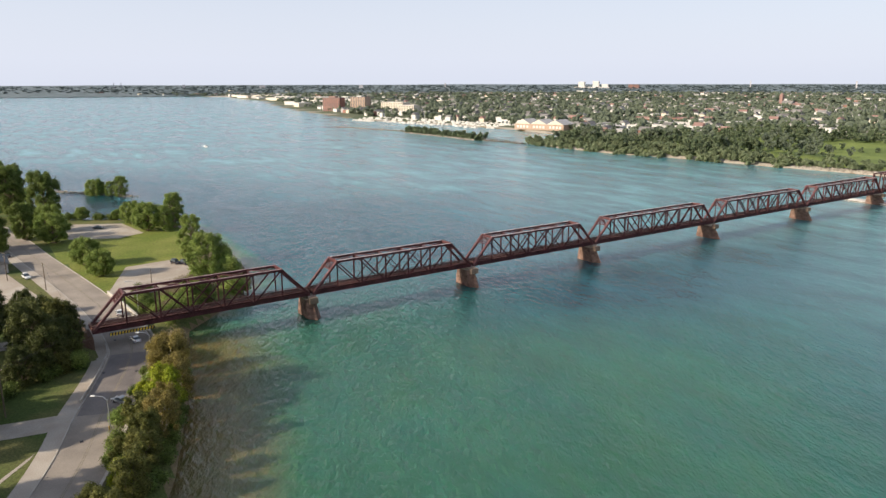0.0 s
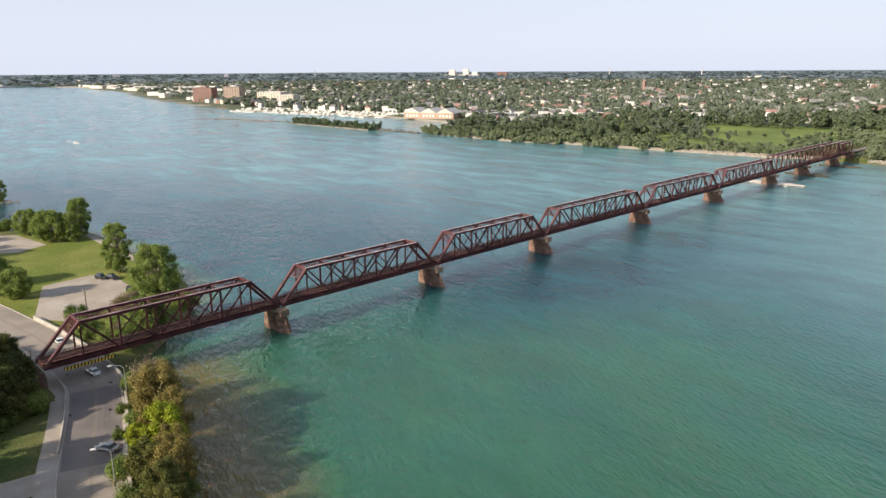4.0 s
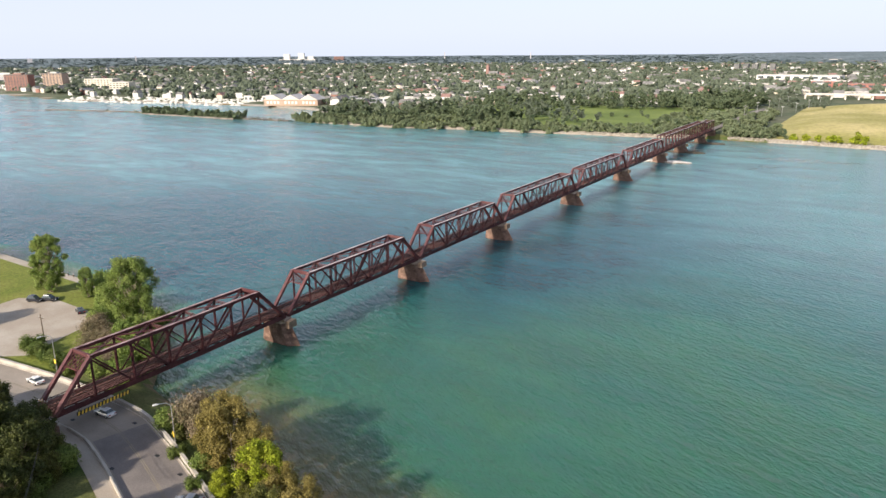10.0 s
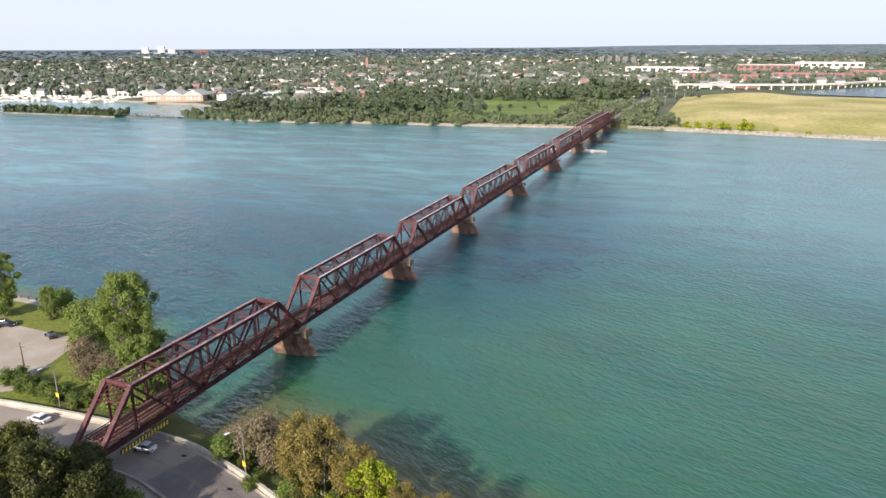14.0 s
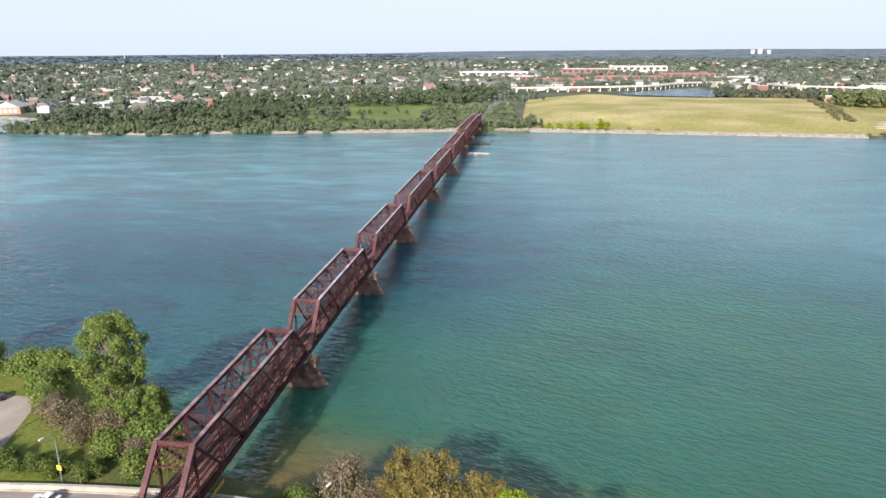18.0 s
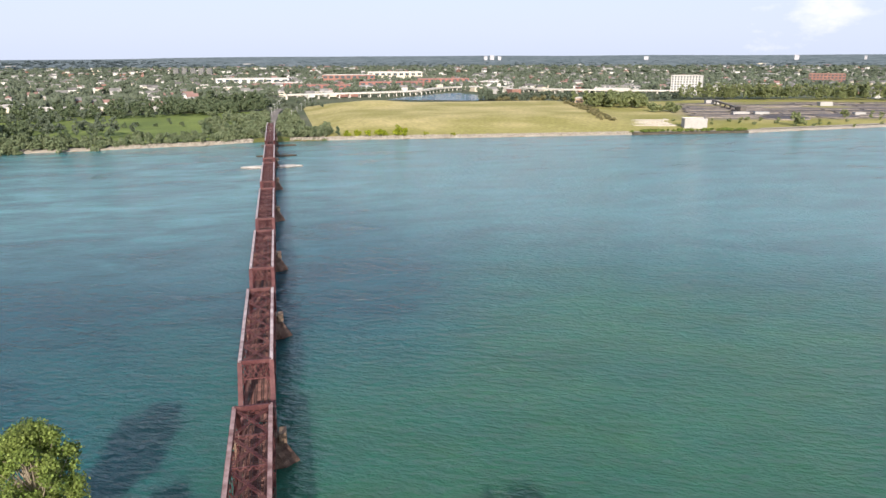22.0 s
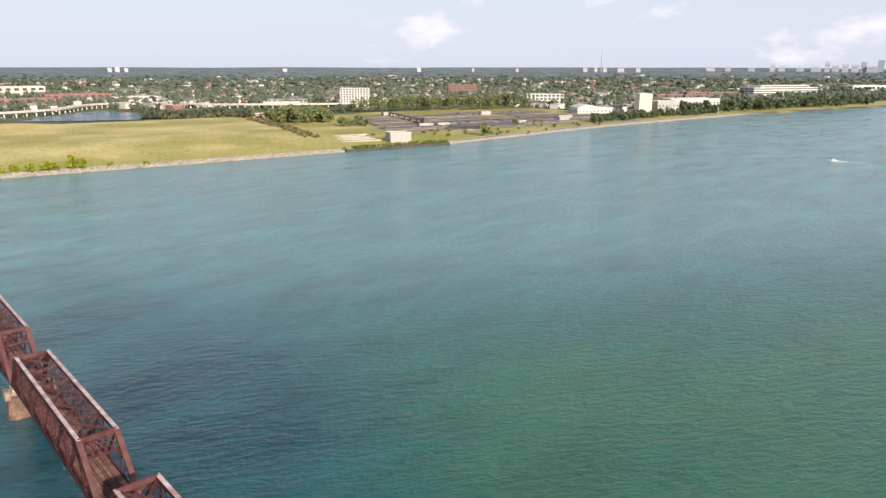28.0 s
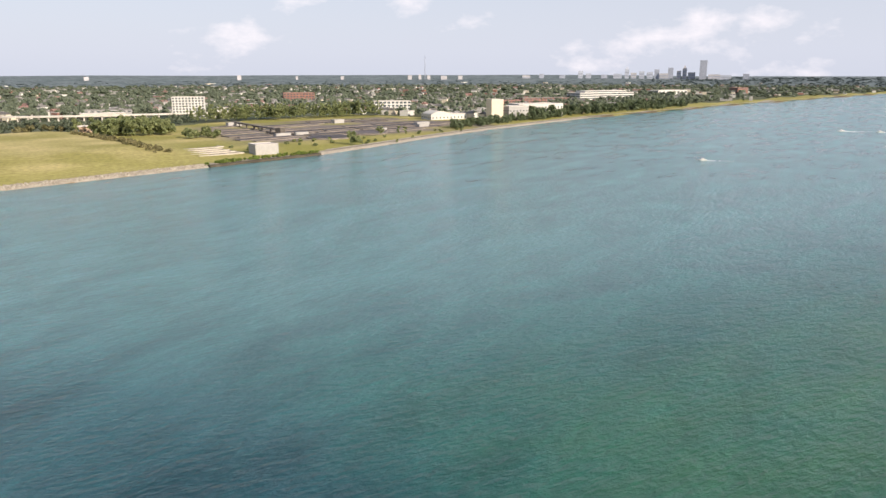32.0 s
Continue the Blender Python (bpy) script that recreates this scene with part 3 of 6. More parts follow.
def truss_span(y0, y1, panels, top, label, fine=True, upright_ends=False):
    """A through truss: two trusses with sloping end posts, floor, bracing and open-tie track."""
    L = y1 - y0
    e = L / panels
    base = 6.3
    span = thing("truss_span", (XC, y0, base), label, "bridge span", "spans of the railway bridge")
    lo, hi = Z_LOW - base, top - base
    made = {}

    def side_pair(name, key, build, mats, at=(0, 0, 0), label=""):
        if key not in made:
            s = Shape()
            build(s)
            made[key] = s.mesh(name, *(mats if isinstance(mats, list) else [mats]))
        for x in (-HALF, HALF):
            part(name, made[key], None, span, label, (x + at[0], at[1], at[2]))
    a, b = (0.3, L - 0.3) if upright_ends else (e, L - e)
    # the cap plate carries the painted glint, brightest beyond the first span
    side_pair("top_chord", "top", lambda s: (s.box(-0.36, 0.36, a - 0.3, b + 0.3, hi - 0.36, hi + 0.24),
                                             s.box(-0.30, 0.30, a - 0.34, b + 0.34, hi + 0.24, hi + 0.29, 1)), [RUST, RUST_CAP if y0 < -1 else RUST_GLINT], label="riveted top chord with a painted sunlit cap")
    side_pair("bottom_chord", "bot", lambda s: [s.box(x - 0.04, x + 0.04, 0.1, L - 0.1, lo - 0.45, lo + 0.45) for x in (-0.2, 0.2)] +
              [s.box(-0.25, 0.25, y - 0.3, y + 0.3, lo - 0.46, lo + 0.46) for y in np.arange(e, L - 1, e)], RUST)
    if upright_ends:
        for y in (0.3, L - 0.3):
            side_pair("end_post", "end", lambda s: s.beam((0, 0, lo), (0, 0, hi), 0.5, 0.5), RUST, (0, y, 0))
    else:
        # near end posts take the sunlit copy, far ones the plain rust
        side_pair("end_post", "enda", lambda s: s.beam((0, 0.3, lo), (0, e, hi), 0.8, 0.6), RUST_LIT)
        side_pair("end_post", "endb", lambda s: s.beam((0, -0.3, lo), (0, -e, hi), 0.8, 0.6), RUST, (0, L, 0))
    mid = panels / 2
    for i in range(1, panels):
        y = i * e
        hanger = i in (1, panels - 1) and not upright_ends
        key = "hang" if hanger else "post"
        w = 0.3 if hanger else 0.48
        if fine:
            side_pair("vertical", key, lambda s: s.laced((0, 0, lo), (0, 0, hi), w, 0.3, (1, 0, 0), 0.7), RUST, (0, y, 0))
        else:
            side_pair("vertical", key, lambda s: s.beam((0, 0, lo), (0, 0, hi), w, 0.28), RUST, (0, y, 0))
    lo_i, hi_i = (0, panels) if upright_ends else (1, panels - 1)
    for i in range(lo_i, hi_i):
        y = i * e
        down = i + 0.5 < mid          # falls towards the middle

        def diag(s, sgn, w):
            p, q = ((0, 0, hi), (0, e, lo)) if sgn else ((0, 0, lo), (0, e, hi))
            for x in (-0.14, 0.14):
                s.beam((x, p[1], p[2]), (x, q[1], q[2]), 0.05, w)
        side_pair("diagonal", ("d", down), lambda s: diag(s, down, 0.32), RUST, (0, y, 0))
        if abs(i + 0.5 - mid) < 1.6:
            side_pair("counter_diagonal", ("c", not down), lambda s: diag(s, not down, 0.16), RUST, (0, y, 0))
    # portals, sway struts and top laterals
    if not upright_ends:
        for k, sgn in ((0, 1), (L, -1)):
            s = Shape()
            f = lambda x, t: (x, k + sgn * (e * (1 - t) + 0.3 * t), hi + (lo - hi) * t)
            s.beam(f(-HALF, 0.0), f(HALF, 0.0), 0.75, 0.4, (0, 0, 1))
            s.beam(f(-HALF, 0.27), f(HALF, 0.27), 0.22, 0.14, (0, 0, 1))
            for x in (-1, 1):
                s.beam(f(x * HALF, 0.42), f(x * (HALF - 1.0), 0.27), 0.18, 0.12, (0, 0, 1))
                s.beam(f(x * HALF, 0.36), f(x * (HALF - 0.6), 0.27), 0.18, 0.12, (0, 0, 1))
            brace = part("portal_brace", s, RUST_LIT, span, "latticed portal with arched brackets")
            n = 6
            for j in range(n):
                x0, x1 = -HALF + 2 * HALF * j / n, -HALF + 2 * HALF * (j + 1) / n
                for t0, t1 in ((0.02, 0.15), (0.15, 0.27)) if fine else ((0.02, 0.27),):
                    part("lattice_bar", Shape().beam(f(x0, t0), f(x1, t1), 0.19, 0.07, (0, 0, 1)), RUST_LIT, brace)
                    part("lattice_bar", Shape().beam(f(x1, t0), f(x0, t1), 0.19, 0.07, (0, 0, 1)), RUST_LIT, brace)
    strut, lateral = Shape(), Shape()
    strut.laced((-HALF, 0, hi - 0.35), (HALF, 0, hi - 0.35), 0.55, 0.2, (0, 0, 1), 0.5)
    for x in (-1, 1):
        strut.beam((x * HALF, 0, hi - 1.5), (x * (HALF - 1.1), 0, hi - 0.6), 0.1, 0.1, (0, 1, 0))
    ea = e
    for sg in (-1, 1):
        lateral.laced((-HALF * sg, 0, hi - 0.1), (HALF * sg, ea, hi - 0.1), 0.46, 0.16, (1, 0, 0), 0.55)
    strut_me, lat_me = strut.mesh("sway_strut", RUST_LIT), lateral.mesh("top_lateral", RUST_LIT)
    for i in range(lo_i, hi_i + 1):
        if lo_i < i < hi_i:
            part("sway_strut", strut_me, None, span, at=(0, i * e, 0))
        if i < hi_i:
            part("top_lateral", lat_me, None, span, at=(0, i * e, 0))
    # floor
    fb = Shape().box(-HALF, HALF, -0.14, 0.14, lo - 0.3, lo + 0.35)
    fb_me = fb.mesh("floor_beam", RUST_DARK)
    for i in range(panels + 1):
        part("floor_beam", fb_me, None, span, at=(0, min(max(i * e, 0.3), L - 0.3), 0))
    st = Shape().box(-0.1, 0.1, 0.2, L - 0.2, lo - 0.1, lo + 0.62).mesh("stringer", RUST_DARK)
    for x in (-0.95, 0.95):
        part("stringer", st, None, span, at=(x, 0, 0))
    bl = Shape()
    for i in range(panels):
        for sg in (-1, 1):
            bl.beam((-HALF * sg, i * e, lo - 0.3), (HALF * sg, (i + 1) * e, lo - 0.3), 0.12, 0.1, (0, 0, 1))
    part("bottom_laterals", bl, RUST_DARK, span)
    zt = Z_TIE - base
    rail = Shape()
    rail.box(-0.04, 0.04, 0, L, zt, zt + 0.17).box(-0.08, 0.08, 0, L, zt - 0.01, zt + 0.03)
    rail_me = rail.mesh("rail", RAIL)
    for x in (-0.76, 0.76, -0.42, 0.42):
        part("rail" if abs(x) > 0.5 else "guard_rail", rail_me, None, span, at=(x, 0, 0.0 if abs(x) > 0.5 else -0.03))
    kerb = Shape().box(-0.1, 0.1, 0, L, zt, zt + 0.18).mesh("timber_guard", TIE)
    for x in (-1.45, 1.45):
        part("timber_guard", kerb, None, span, at=(x, 0, 0))
    # railing panels that stand at both edges of the floor
    if fine:
        pan = Shape()
        pan.beam((0, 0.1, lo + 1.15), (0, e - 0.1, lo + 1.15), 0.09, 0.1)
        pan.beam((0, 0.1, lo + 0.75), (0, e - 0.1, lo + 0.75), 0.06, 0.06)
        for j in range(8):
            pan.beam((0, e * j / 8, lo + 0.3), (0, e * (j + 1) / 8, lo + 1.15), 0.03, 0.07)
        pan_me = pan.mesh("side_lattice", RUST)
        for i in range(panels):
            for x in (-HALF, HALF):
                part("side_lattice", pan_me, None, span, at=(x * 0.93, i * e, 0))
    # plank walkways between the ties' ends and the trusses
    walk_me = Shape().box(-0.3, 0.3, 0.05, e - 0.05, zt - 0.12, zt - 0.06).mesh("walkway_plank", TIE)
    for i in range(panels):
        for x in (-2.1, 2.1):
            part("walkway_plank", walk_me, None, span, at=(x, i * e, 0))
    tie = Shape().box(-1.75, 1.75, -0.13, 0.13, zt - 0.24, zt).mesh("tie", TIE)
    n = int(L / 0.62)
    for i in range(n):
        part("tie", tie, None, span, at=(random.uniform(-0.05, 0.05), (i + 0.5) * L / n, 0))
    return span


truss_span(-58.0, -0.7, 7, Z_TOP, "dark brown rusted steel truss span over the shore road")
truss_span(0.1, 57.0, 7, Z_TOP, "rust-brown riveted through truss on stone piers")
truss_span(57.7, 114.6, 7, Z_TOP, "rust-brown riveted through truss on stone piers")
truss_span(115.2, 187.6, 9, Z_TOP, "long rust-brown through truss over the river")
truss_span(188.2, 261.4, 9, Z_TOP, "long rust-brown through truss over the river", False)
truss_span(262.0, 337.0, 9, Z_TOP, "long rust-brown through truss beside the swing span", False)
truss_span(338.2, 449.6, 14, 16.8, "dark rusted swing span with upright ends", False, True)
truss_span(450.4, 482.0, 4, 15.2, "short rusted truss at the far bank", False, True)

# ---- piers ----


def masonry_pier(y, label, nose=7.2, width=3.8, top=6.2):
    """Stone courses with a sloping ice-breaking nose upstream, and a pale cap."""
    pier = thing("stone_pier", (0, y, -1.5), label, "bridge pier", "piers of the railway bridge")
    z0, courses = 0.0, 8
    h = (top - 0.9 + 1.5) / courses
    core = Shape()

    def outline(z, grow=0.0):
        t = min(1, max(0, (z - 1.5) / (top - 1.0)))
        w = width / 2 - 0.35 * t + grow
        r = nose - 3.0 * t + grow
        s = r - 2.4 + 0.6 * t
        left = -3.9 + 0.5 * t - grow
        return [(left, -w * 0.72), (left + 1.1, -w), (s, -w), (r, 0), (s, w), (left + 1.1, w), (left, w * 0.72)]
    n = 7
    rings = [(x, yy, k * h) for k in range(courses + 1) for x, yy in outline(k * h, -0.07)]
    core.add(rings, [tuple(range(n - 1, -1, -1)), tuple(range(courses * n, courses * n + n))]
             + [(k * n + i, k * n + (i + 1) % n, k * n + n + (i + 1) % n, k * n + n + i) for k in range(courses) for i in range(n)])
    part("core", core, MORTAR, pier)
    rnd = random.Random(int(y * 10))
    for k in range(1, courses):
        za, zb = k * h + 0.03, (k + 1) * h - 0.03
        a, b = outline(za), outline(zb)
        for i in range(n):
            p0, p1, q0, q1 = Vector((*a[i], za)), Vector((*a[(i + 1) % n], za)), Vector((*b[i], zb)), Vector((*b[(i + 1) % n], zb))
            ln = (p1 - p0).length
            m = max(1, round(ln / 1.25))
            cuts = [0] + [(j + (0.25 if k % 2 else -0.2) + rnd.uniform(-0.1, 0.1)) / m for j in range(1, m)] + [1]
            out_ = Vector(((p1 - p0).y, -(p1 - p0).x, 0)).normalized()
            for c0, c1 in zip(cuts, cuts[1:]):
                g = 0.03 / ln
                j = rnd.uniform(-0.02, 0.05)
                f = [p0.lerp(p1, c0 + g), p0.lerp(p1, c1 - g), q0.lerp(q1, c1 - g), q0.lerp(q1, c0 + g)]
                bl = Shape()
                back_ = [v - out_ * 0.25 for v in f]
                front = [v + out_ * j for v in f]
                bl.hexa([back_[0], front[0], front[1], back_[1], back_[3], front[3], front[2], back_[2]])
                part("stone", bl, STONE, pier)
    ct = courses * h
    cap = Shape()
    cap.prism([(x, yy) for x, yy in outline(ct, 0.22)], ct, ct + 0.35)
    cap.box(-2.6, -1.0, -1.2, 1.2, ct + 0.35, ct + 1.25).box(2.0, 3.7, -1.2, 1.2, ct + 0.35, ct + 1.25)
    part("cap", cap, STONE_PALE, pier, "pale bearing blocks on a projecting course")
    for x0, x1 in ((-4.0, -3.0), (3.9, 5.2)):
        part("end_block", Shape().prism([(x0, -1.35), (x1, -1.35), (x1, 1.35), (x0, 1.35)], ct - 0.9, ct + 0.8, 0, 0.06), STONE_TAN, pier, "weathered pale stone block beside the truss")
    return pier


for y in (-0.3, 57.3, 114.9, 187.9, 261.7):
    masonry_pier(y, "tapered brown stone pier with a sloping nose")
masonry_pier(337.6, "brown stone pier inside a long pale fender", 6.5)
masonry_pier(391.0, "wide brown stone pivot pier of the swing span", 6.5, 6.5)
masonry_pier(450.0, "brown stone pier inside a low dark fender", 6.5)


def fender(y, x0, x1, w, mats, label):
    f = thing("pier_fender", (0, y, -0.6), label, "pier fender", "fenders of the swing span")
    n = 9
    h = 0.45
    for sg in (-1, 1):
        for i in range(n):
            xa, xb = x0 + (x1 - x0) * i / n, x0 + (x1 - x0) * (i + 1) / n
            ta = lambda x: w * min(1, (x - x0) / 8 + 0.08, (x1 - x) / 8 + 0.08)
            s = Shape()
            s.hexa([(xa + .05, 0, 0), (xb - .05, 0, 0), (xb - .05, sg * ta(xb), 0), (xa + .05, sg * ta(xa), 0)][::sg] +
                   [(xa + .05, 0, 0.6 + h * 2), (xb - .05, 0, 0.6 + h * 2), (xb - .05, sg * ta(xb), 0.6 + h * 2), (xa + .05, sg * ta(xa), 0.6 + h * 2)][::sg])
            part("deck_panel", s, mats, f)
        s = Shape()
        pts = [x0 + (x1 - x0) * i / 24 for i in range(25)]
        s.tube([(p, sg * ta(p), 1.0) for p in pts], [0.26] * 25, 4)
        part("wale", s, WOOD_DARK, f)


fender(340.0, -18.0, 20.0, 4.0, PLANK, "long pale plank fender tapering at both ends")
fender(391.0, -10.0, 17.5, 3.2, WOOD_DARK, "dark timber fender round the pivot pier")
fender(450.0, -8.0, 19.0, 2.6, WOOD_DARK, "low dark timber fender near the far bank")

# near abutment and wing walls, with the wall on the river side of the road
ab = thing("abutment", (XC, -58.8, 0), "brown stone abutment of the railway bridge", "abutment")
s = Shape()
s.box(-3.4, 3.4, -1.6, 0.9, 1.5, 6.1).box(-3.4, 3.4, -1.6, -0.3, 6.1, 7.4)
part("breast_wall", s, MORTAR, ab)
for r in range(8):
    for c in range(6):
        o = 0.5 if r % 2 else 0.0
        x0 = -3.4 + max(0, c * 1.15 - o)
        x1 = min(3.4, -3.4 + (c + 1) * 1.15 - o)
        part("stone", Shape().box(x0 + 0.03, x1 - 0.03, 0.9, 0.97 + 0.04 * ((c * 7 + r * 3) % 3), 1.6 + r * 0.5, 2.06 + r * 0.5), STONE, ab)
for x in (-4.0, 3.4):
    part("wing_wall", Shape().hexa([(x, -9, 1.5), (x + .6, -9, 1.5), (x + .6, 0.9, 1.5), (x, 0.9, 1.5), (x, -9, 6.2), (x + .6, -9, 6.2), (x + .6, 0.9, 5.6), (x, 0.9, 5.6)]), STONE, ab)
ab2 = thing("abutment", (XC, 483.0, 0), "stone abutment on the far bank", "abutment")
part("breast_wall", Shape().box(-4, 4, 0, 3, 0.5, 6.6), STONE, ab2)

# striped clearance beam under the first span
hz = thing("clearance_beam", (XC + HALF + 0.75, -54.2, 5.6), "yellow and black striped clearance beam under the bridge", "warning beam")
part("beam", Shape().box(-0.12, 0.12, 0, 10.6, 0.0, 0.7), BLACK, hz)
ys_ = Shape().hexa([(0.125, 0.05, 0.02), (0.15, 0.05, 0.02), (0.15, 0.38, 0.02), (0.125, 0.38, 0.02), (0.125, 0.2, 0.73), (0.15, 0.2, 0.73), (0.15, 0.53, 0.73), (0.125, 0.53, 0.73)]).mesh("stripe", PAINT_Y)
for i in range(15):
    part("stripe", ys_, None, hz, at=(0, i * 0.7, 0))
for y in (0.4, 5.3, 10.2):
    part("hanger", Shape().box(-0.08, 0.08, y - 0.08, y + 0.08, 0.75, 1.0), BLACK, hz)

# ---- roads and paved places on the near bank ----
Z0 = 2.5


def ribbon(centre, width, z, close=0):
    """A strip along points (x, y), with mitred joints."""
    s = Shape()
    pts = [Vector((*p, 0)) for p in centre]
    w = width if isinstance(width, (list, tuple)) else [width] * len(pts)
    for i, p in enumerate(pts):
        a = (pts[min(i + 1, len(pts) - 1)] - pts[max(i - 1, 0)]).normalized()
        n = Vector((-a.y, a.x, 0)) * (w[i] / 2)
        s.v += [tuple(p + n + Vector((0, 0, z))), tuple(p - n + Vector((0, 0, z)))]
    for i in range(len(pts) - 1):
        s.f.append((2 * i + 1, 2 * i + 3, 2 * i + 2, 2 * i))
        s.m.append(0)
    return s


def offset(centre, d):
    out_ = []
    for i, p in enumerate(centre):
        a = Vector(centre[min(i + 1, len(centre) - 1)]) - Vector(centre[max(i - 1, 0)])
        a.normalize()
        out_.append((p[0] - a.y * d, p[1] + a.x * d))
    return out_


def curve(pts, n=10):
    """Catmull-Rom through points."""
    res = []
    P = [Vector(p) for p in pts]
    P = [2 * P[0] - P[1]] + P + [2 * P[-1] - P[-2]]
    for i in range(1, len(P) - 2):
        for k in range(n):
            t = k / n
            res.append(tuple(0.5 * ((2 * P[i]) + (P[i + 1] - P[i - 1]) * t + (2 * P[i - 1] - 5 * P[i] + 4 * P[i + 1] - P[i + 2]) * t * t + (3 * P[i] - P[i - 1] - 3 * P[i + 1] + P[i + 2]) * t ** 3)))
    return res + [tuple(P[-2])]


ROAD = curve([(-420, -150), (-300, -105), (-220, -80), (-156, -67.5), (-110, -61.5), (-54, -53.5), (-21, -50), (4, -49.7), (16, -52.3), (30, -57.3), (42, -62), (66, -70.5), (110, -92), (190, -140)])
tagged(new("road", ribbon(ROAD, 10.0, Z0 + 0.06).mesh("road", ASPHALT)), "worn pale tan asphalt shore road", "road", kind="structure")
tagged(new("road_dark_stretch", ribbon([p for p in ROAD if 10.5 < p[0] < 43], 9.4, Z0 + 0.064).mesh("road_dark_stretch", ASPHALT_DARK)), "darker stretch of the shore road", "road", kind="structure")
pave_l = ribbon(offset(ROAD, -6.8), 3.2, Z0 + 0.17)
tagged(new("pavement", pave_l.mesh("pavement", PAVING)), "pale concrete pavement beside the road", "pavement", kind="structure")
for d in (-5.1, 5.1):
    s = Shape()
    o = offset(ROAD, d)
    for p, q in zip(o, o[1:]):
        s.beam((*p, Z0 + 0.07), (*q, Z0 + 0.07), 0.22, 0.2, (-(q[1] - p[1]), q[0] - p[0], 0))
    tagged(new("kerb", s.mesh("kerb", CONCRETE)), "pale concrete kerb", "kerb", kind="structure")
# side street and the triangle of grass with its path
SIDE = curve([(42, -66), (40, -77), (35, -100), (30, -150)])
tagged(new("road_side_street", ribbon(SIDE, [14, 9, 7.5, 7] + [7] * 40, Z0 + 0.05).mesh("road_side_street", PAVING)), "pale paved side street", "road", kind="structure")


def pad(name, outline, mat, label, z=Z0 + 0.04):
    s = Shape()
    s.add([(x, y, z) for x, y in outline], [tuple(range(len(outline)))])
    return tagged(new(name, s.mesh(name, mat)), label, "pavement", kind="structure")


pad("pavement_car_park", [(-78, -36), (-46, -47), (-38, -41), (-44, -22), (-48, -17), (-72, -16), (-80, -21)], PAVING, "pale gravel car park by the road")
pad("pavement_far_car_park", [(-176, -43), (-158, -51), (-140, -47), (-131, -29), (-137, -18), (-165, -22)], PAVING, "pale paved car park by the water")
pad("pavement_shore_walk", [(-152, -1), (-146, 1.5), (-103, -0.5), (-67, -2), (-67, -4.6), (-103, -3.5), (-146, -2)], PAVING, "pale riverside path")
pad("pavement_yard", [(-120, -110), (-40, -84), (-36, -62), (-60, -66), (-120, -77)], PAVING, "pale paved forecourt across the road", Z0 + 0.03)

# concrete wall between road and river
wall = thing("parapet_wall", (0, 0, Z0), "low pale concrete wall along the river side of the road", "wall")
o = offset(ROAD, 5.6)
for p, q in zip(o, o[1:]):
    if -48 < p[0] < 120:
        d = Vector((q[0] - p[0], q[1] - p[1], 0))
        n = max(1, round(d.length / 3.0))
        for i in range(n):
            a = Vector((*p, 0)) + d * (i / n) + d.normalized() * 0.02
            b = Vector((*p, 0)) + d * ((i + 1) / n) - d.normalized() * 0.02
            side = (-(d.y), d.x, 0)
            part("wall_panel", Shape().beam(a + Vector((0, 0, 0.4)), b + Vector((0, 0, 0.4)), 0.4, 0.9, side).beam(a + Vector((0, 0, 0.9)), b + Vector((0, 0, 0.9)), 0.55, 0.14, side), CONCRETE, wall)

# ---- plants ----


def leaf_cloud(rnd, blobs, count, size, floor=-99):
    """Leaf clumps: small bent quads on and in the blobs (x, y, z, r), lying mostly outwards."""
    s = Shape()
    w = [b[3] ** 2 for b in blobs]
    for _ in range(count):
        x, y, z, r = rnd.choices(blobs, w)[0]
        d = Vector((rnd.gauss(0, 1), rnd.gauss(0, 1), rnd.gauss(0.15, 1))).normalized()
        p = Vector((x, y, z)) + d * r * (rnd.random() ** 0.5) * rnd.uniform(0.75, 1.35)
        if p.z < floor:
            continue
        n = (d + Vector((rnd.gauss(0, .6), rnd.gauss(0, .6), rnd.gauss(0.3, .6)))).normalized()
        a = n.orthogonal().normalized()
        a = (a * math.cos(k := rnd.uniform(0, 6.28)) + n.cross(a) * math.sin(k)) * size * rnd.uniform(0.6, 1.4)
        b = n.cross(a).normalized() * size * rnd.uniform(0.4, 0.9)
        bend = n * size * 0.25
        s.add([p - a, p + b - bend * .3, p + a - bend, p - b - bend * .3], [(0, 1, 2), (0, 2, 3)])
    return s


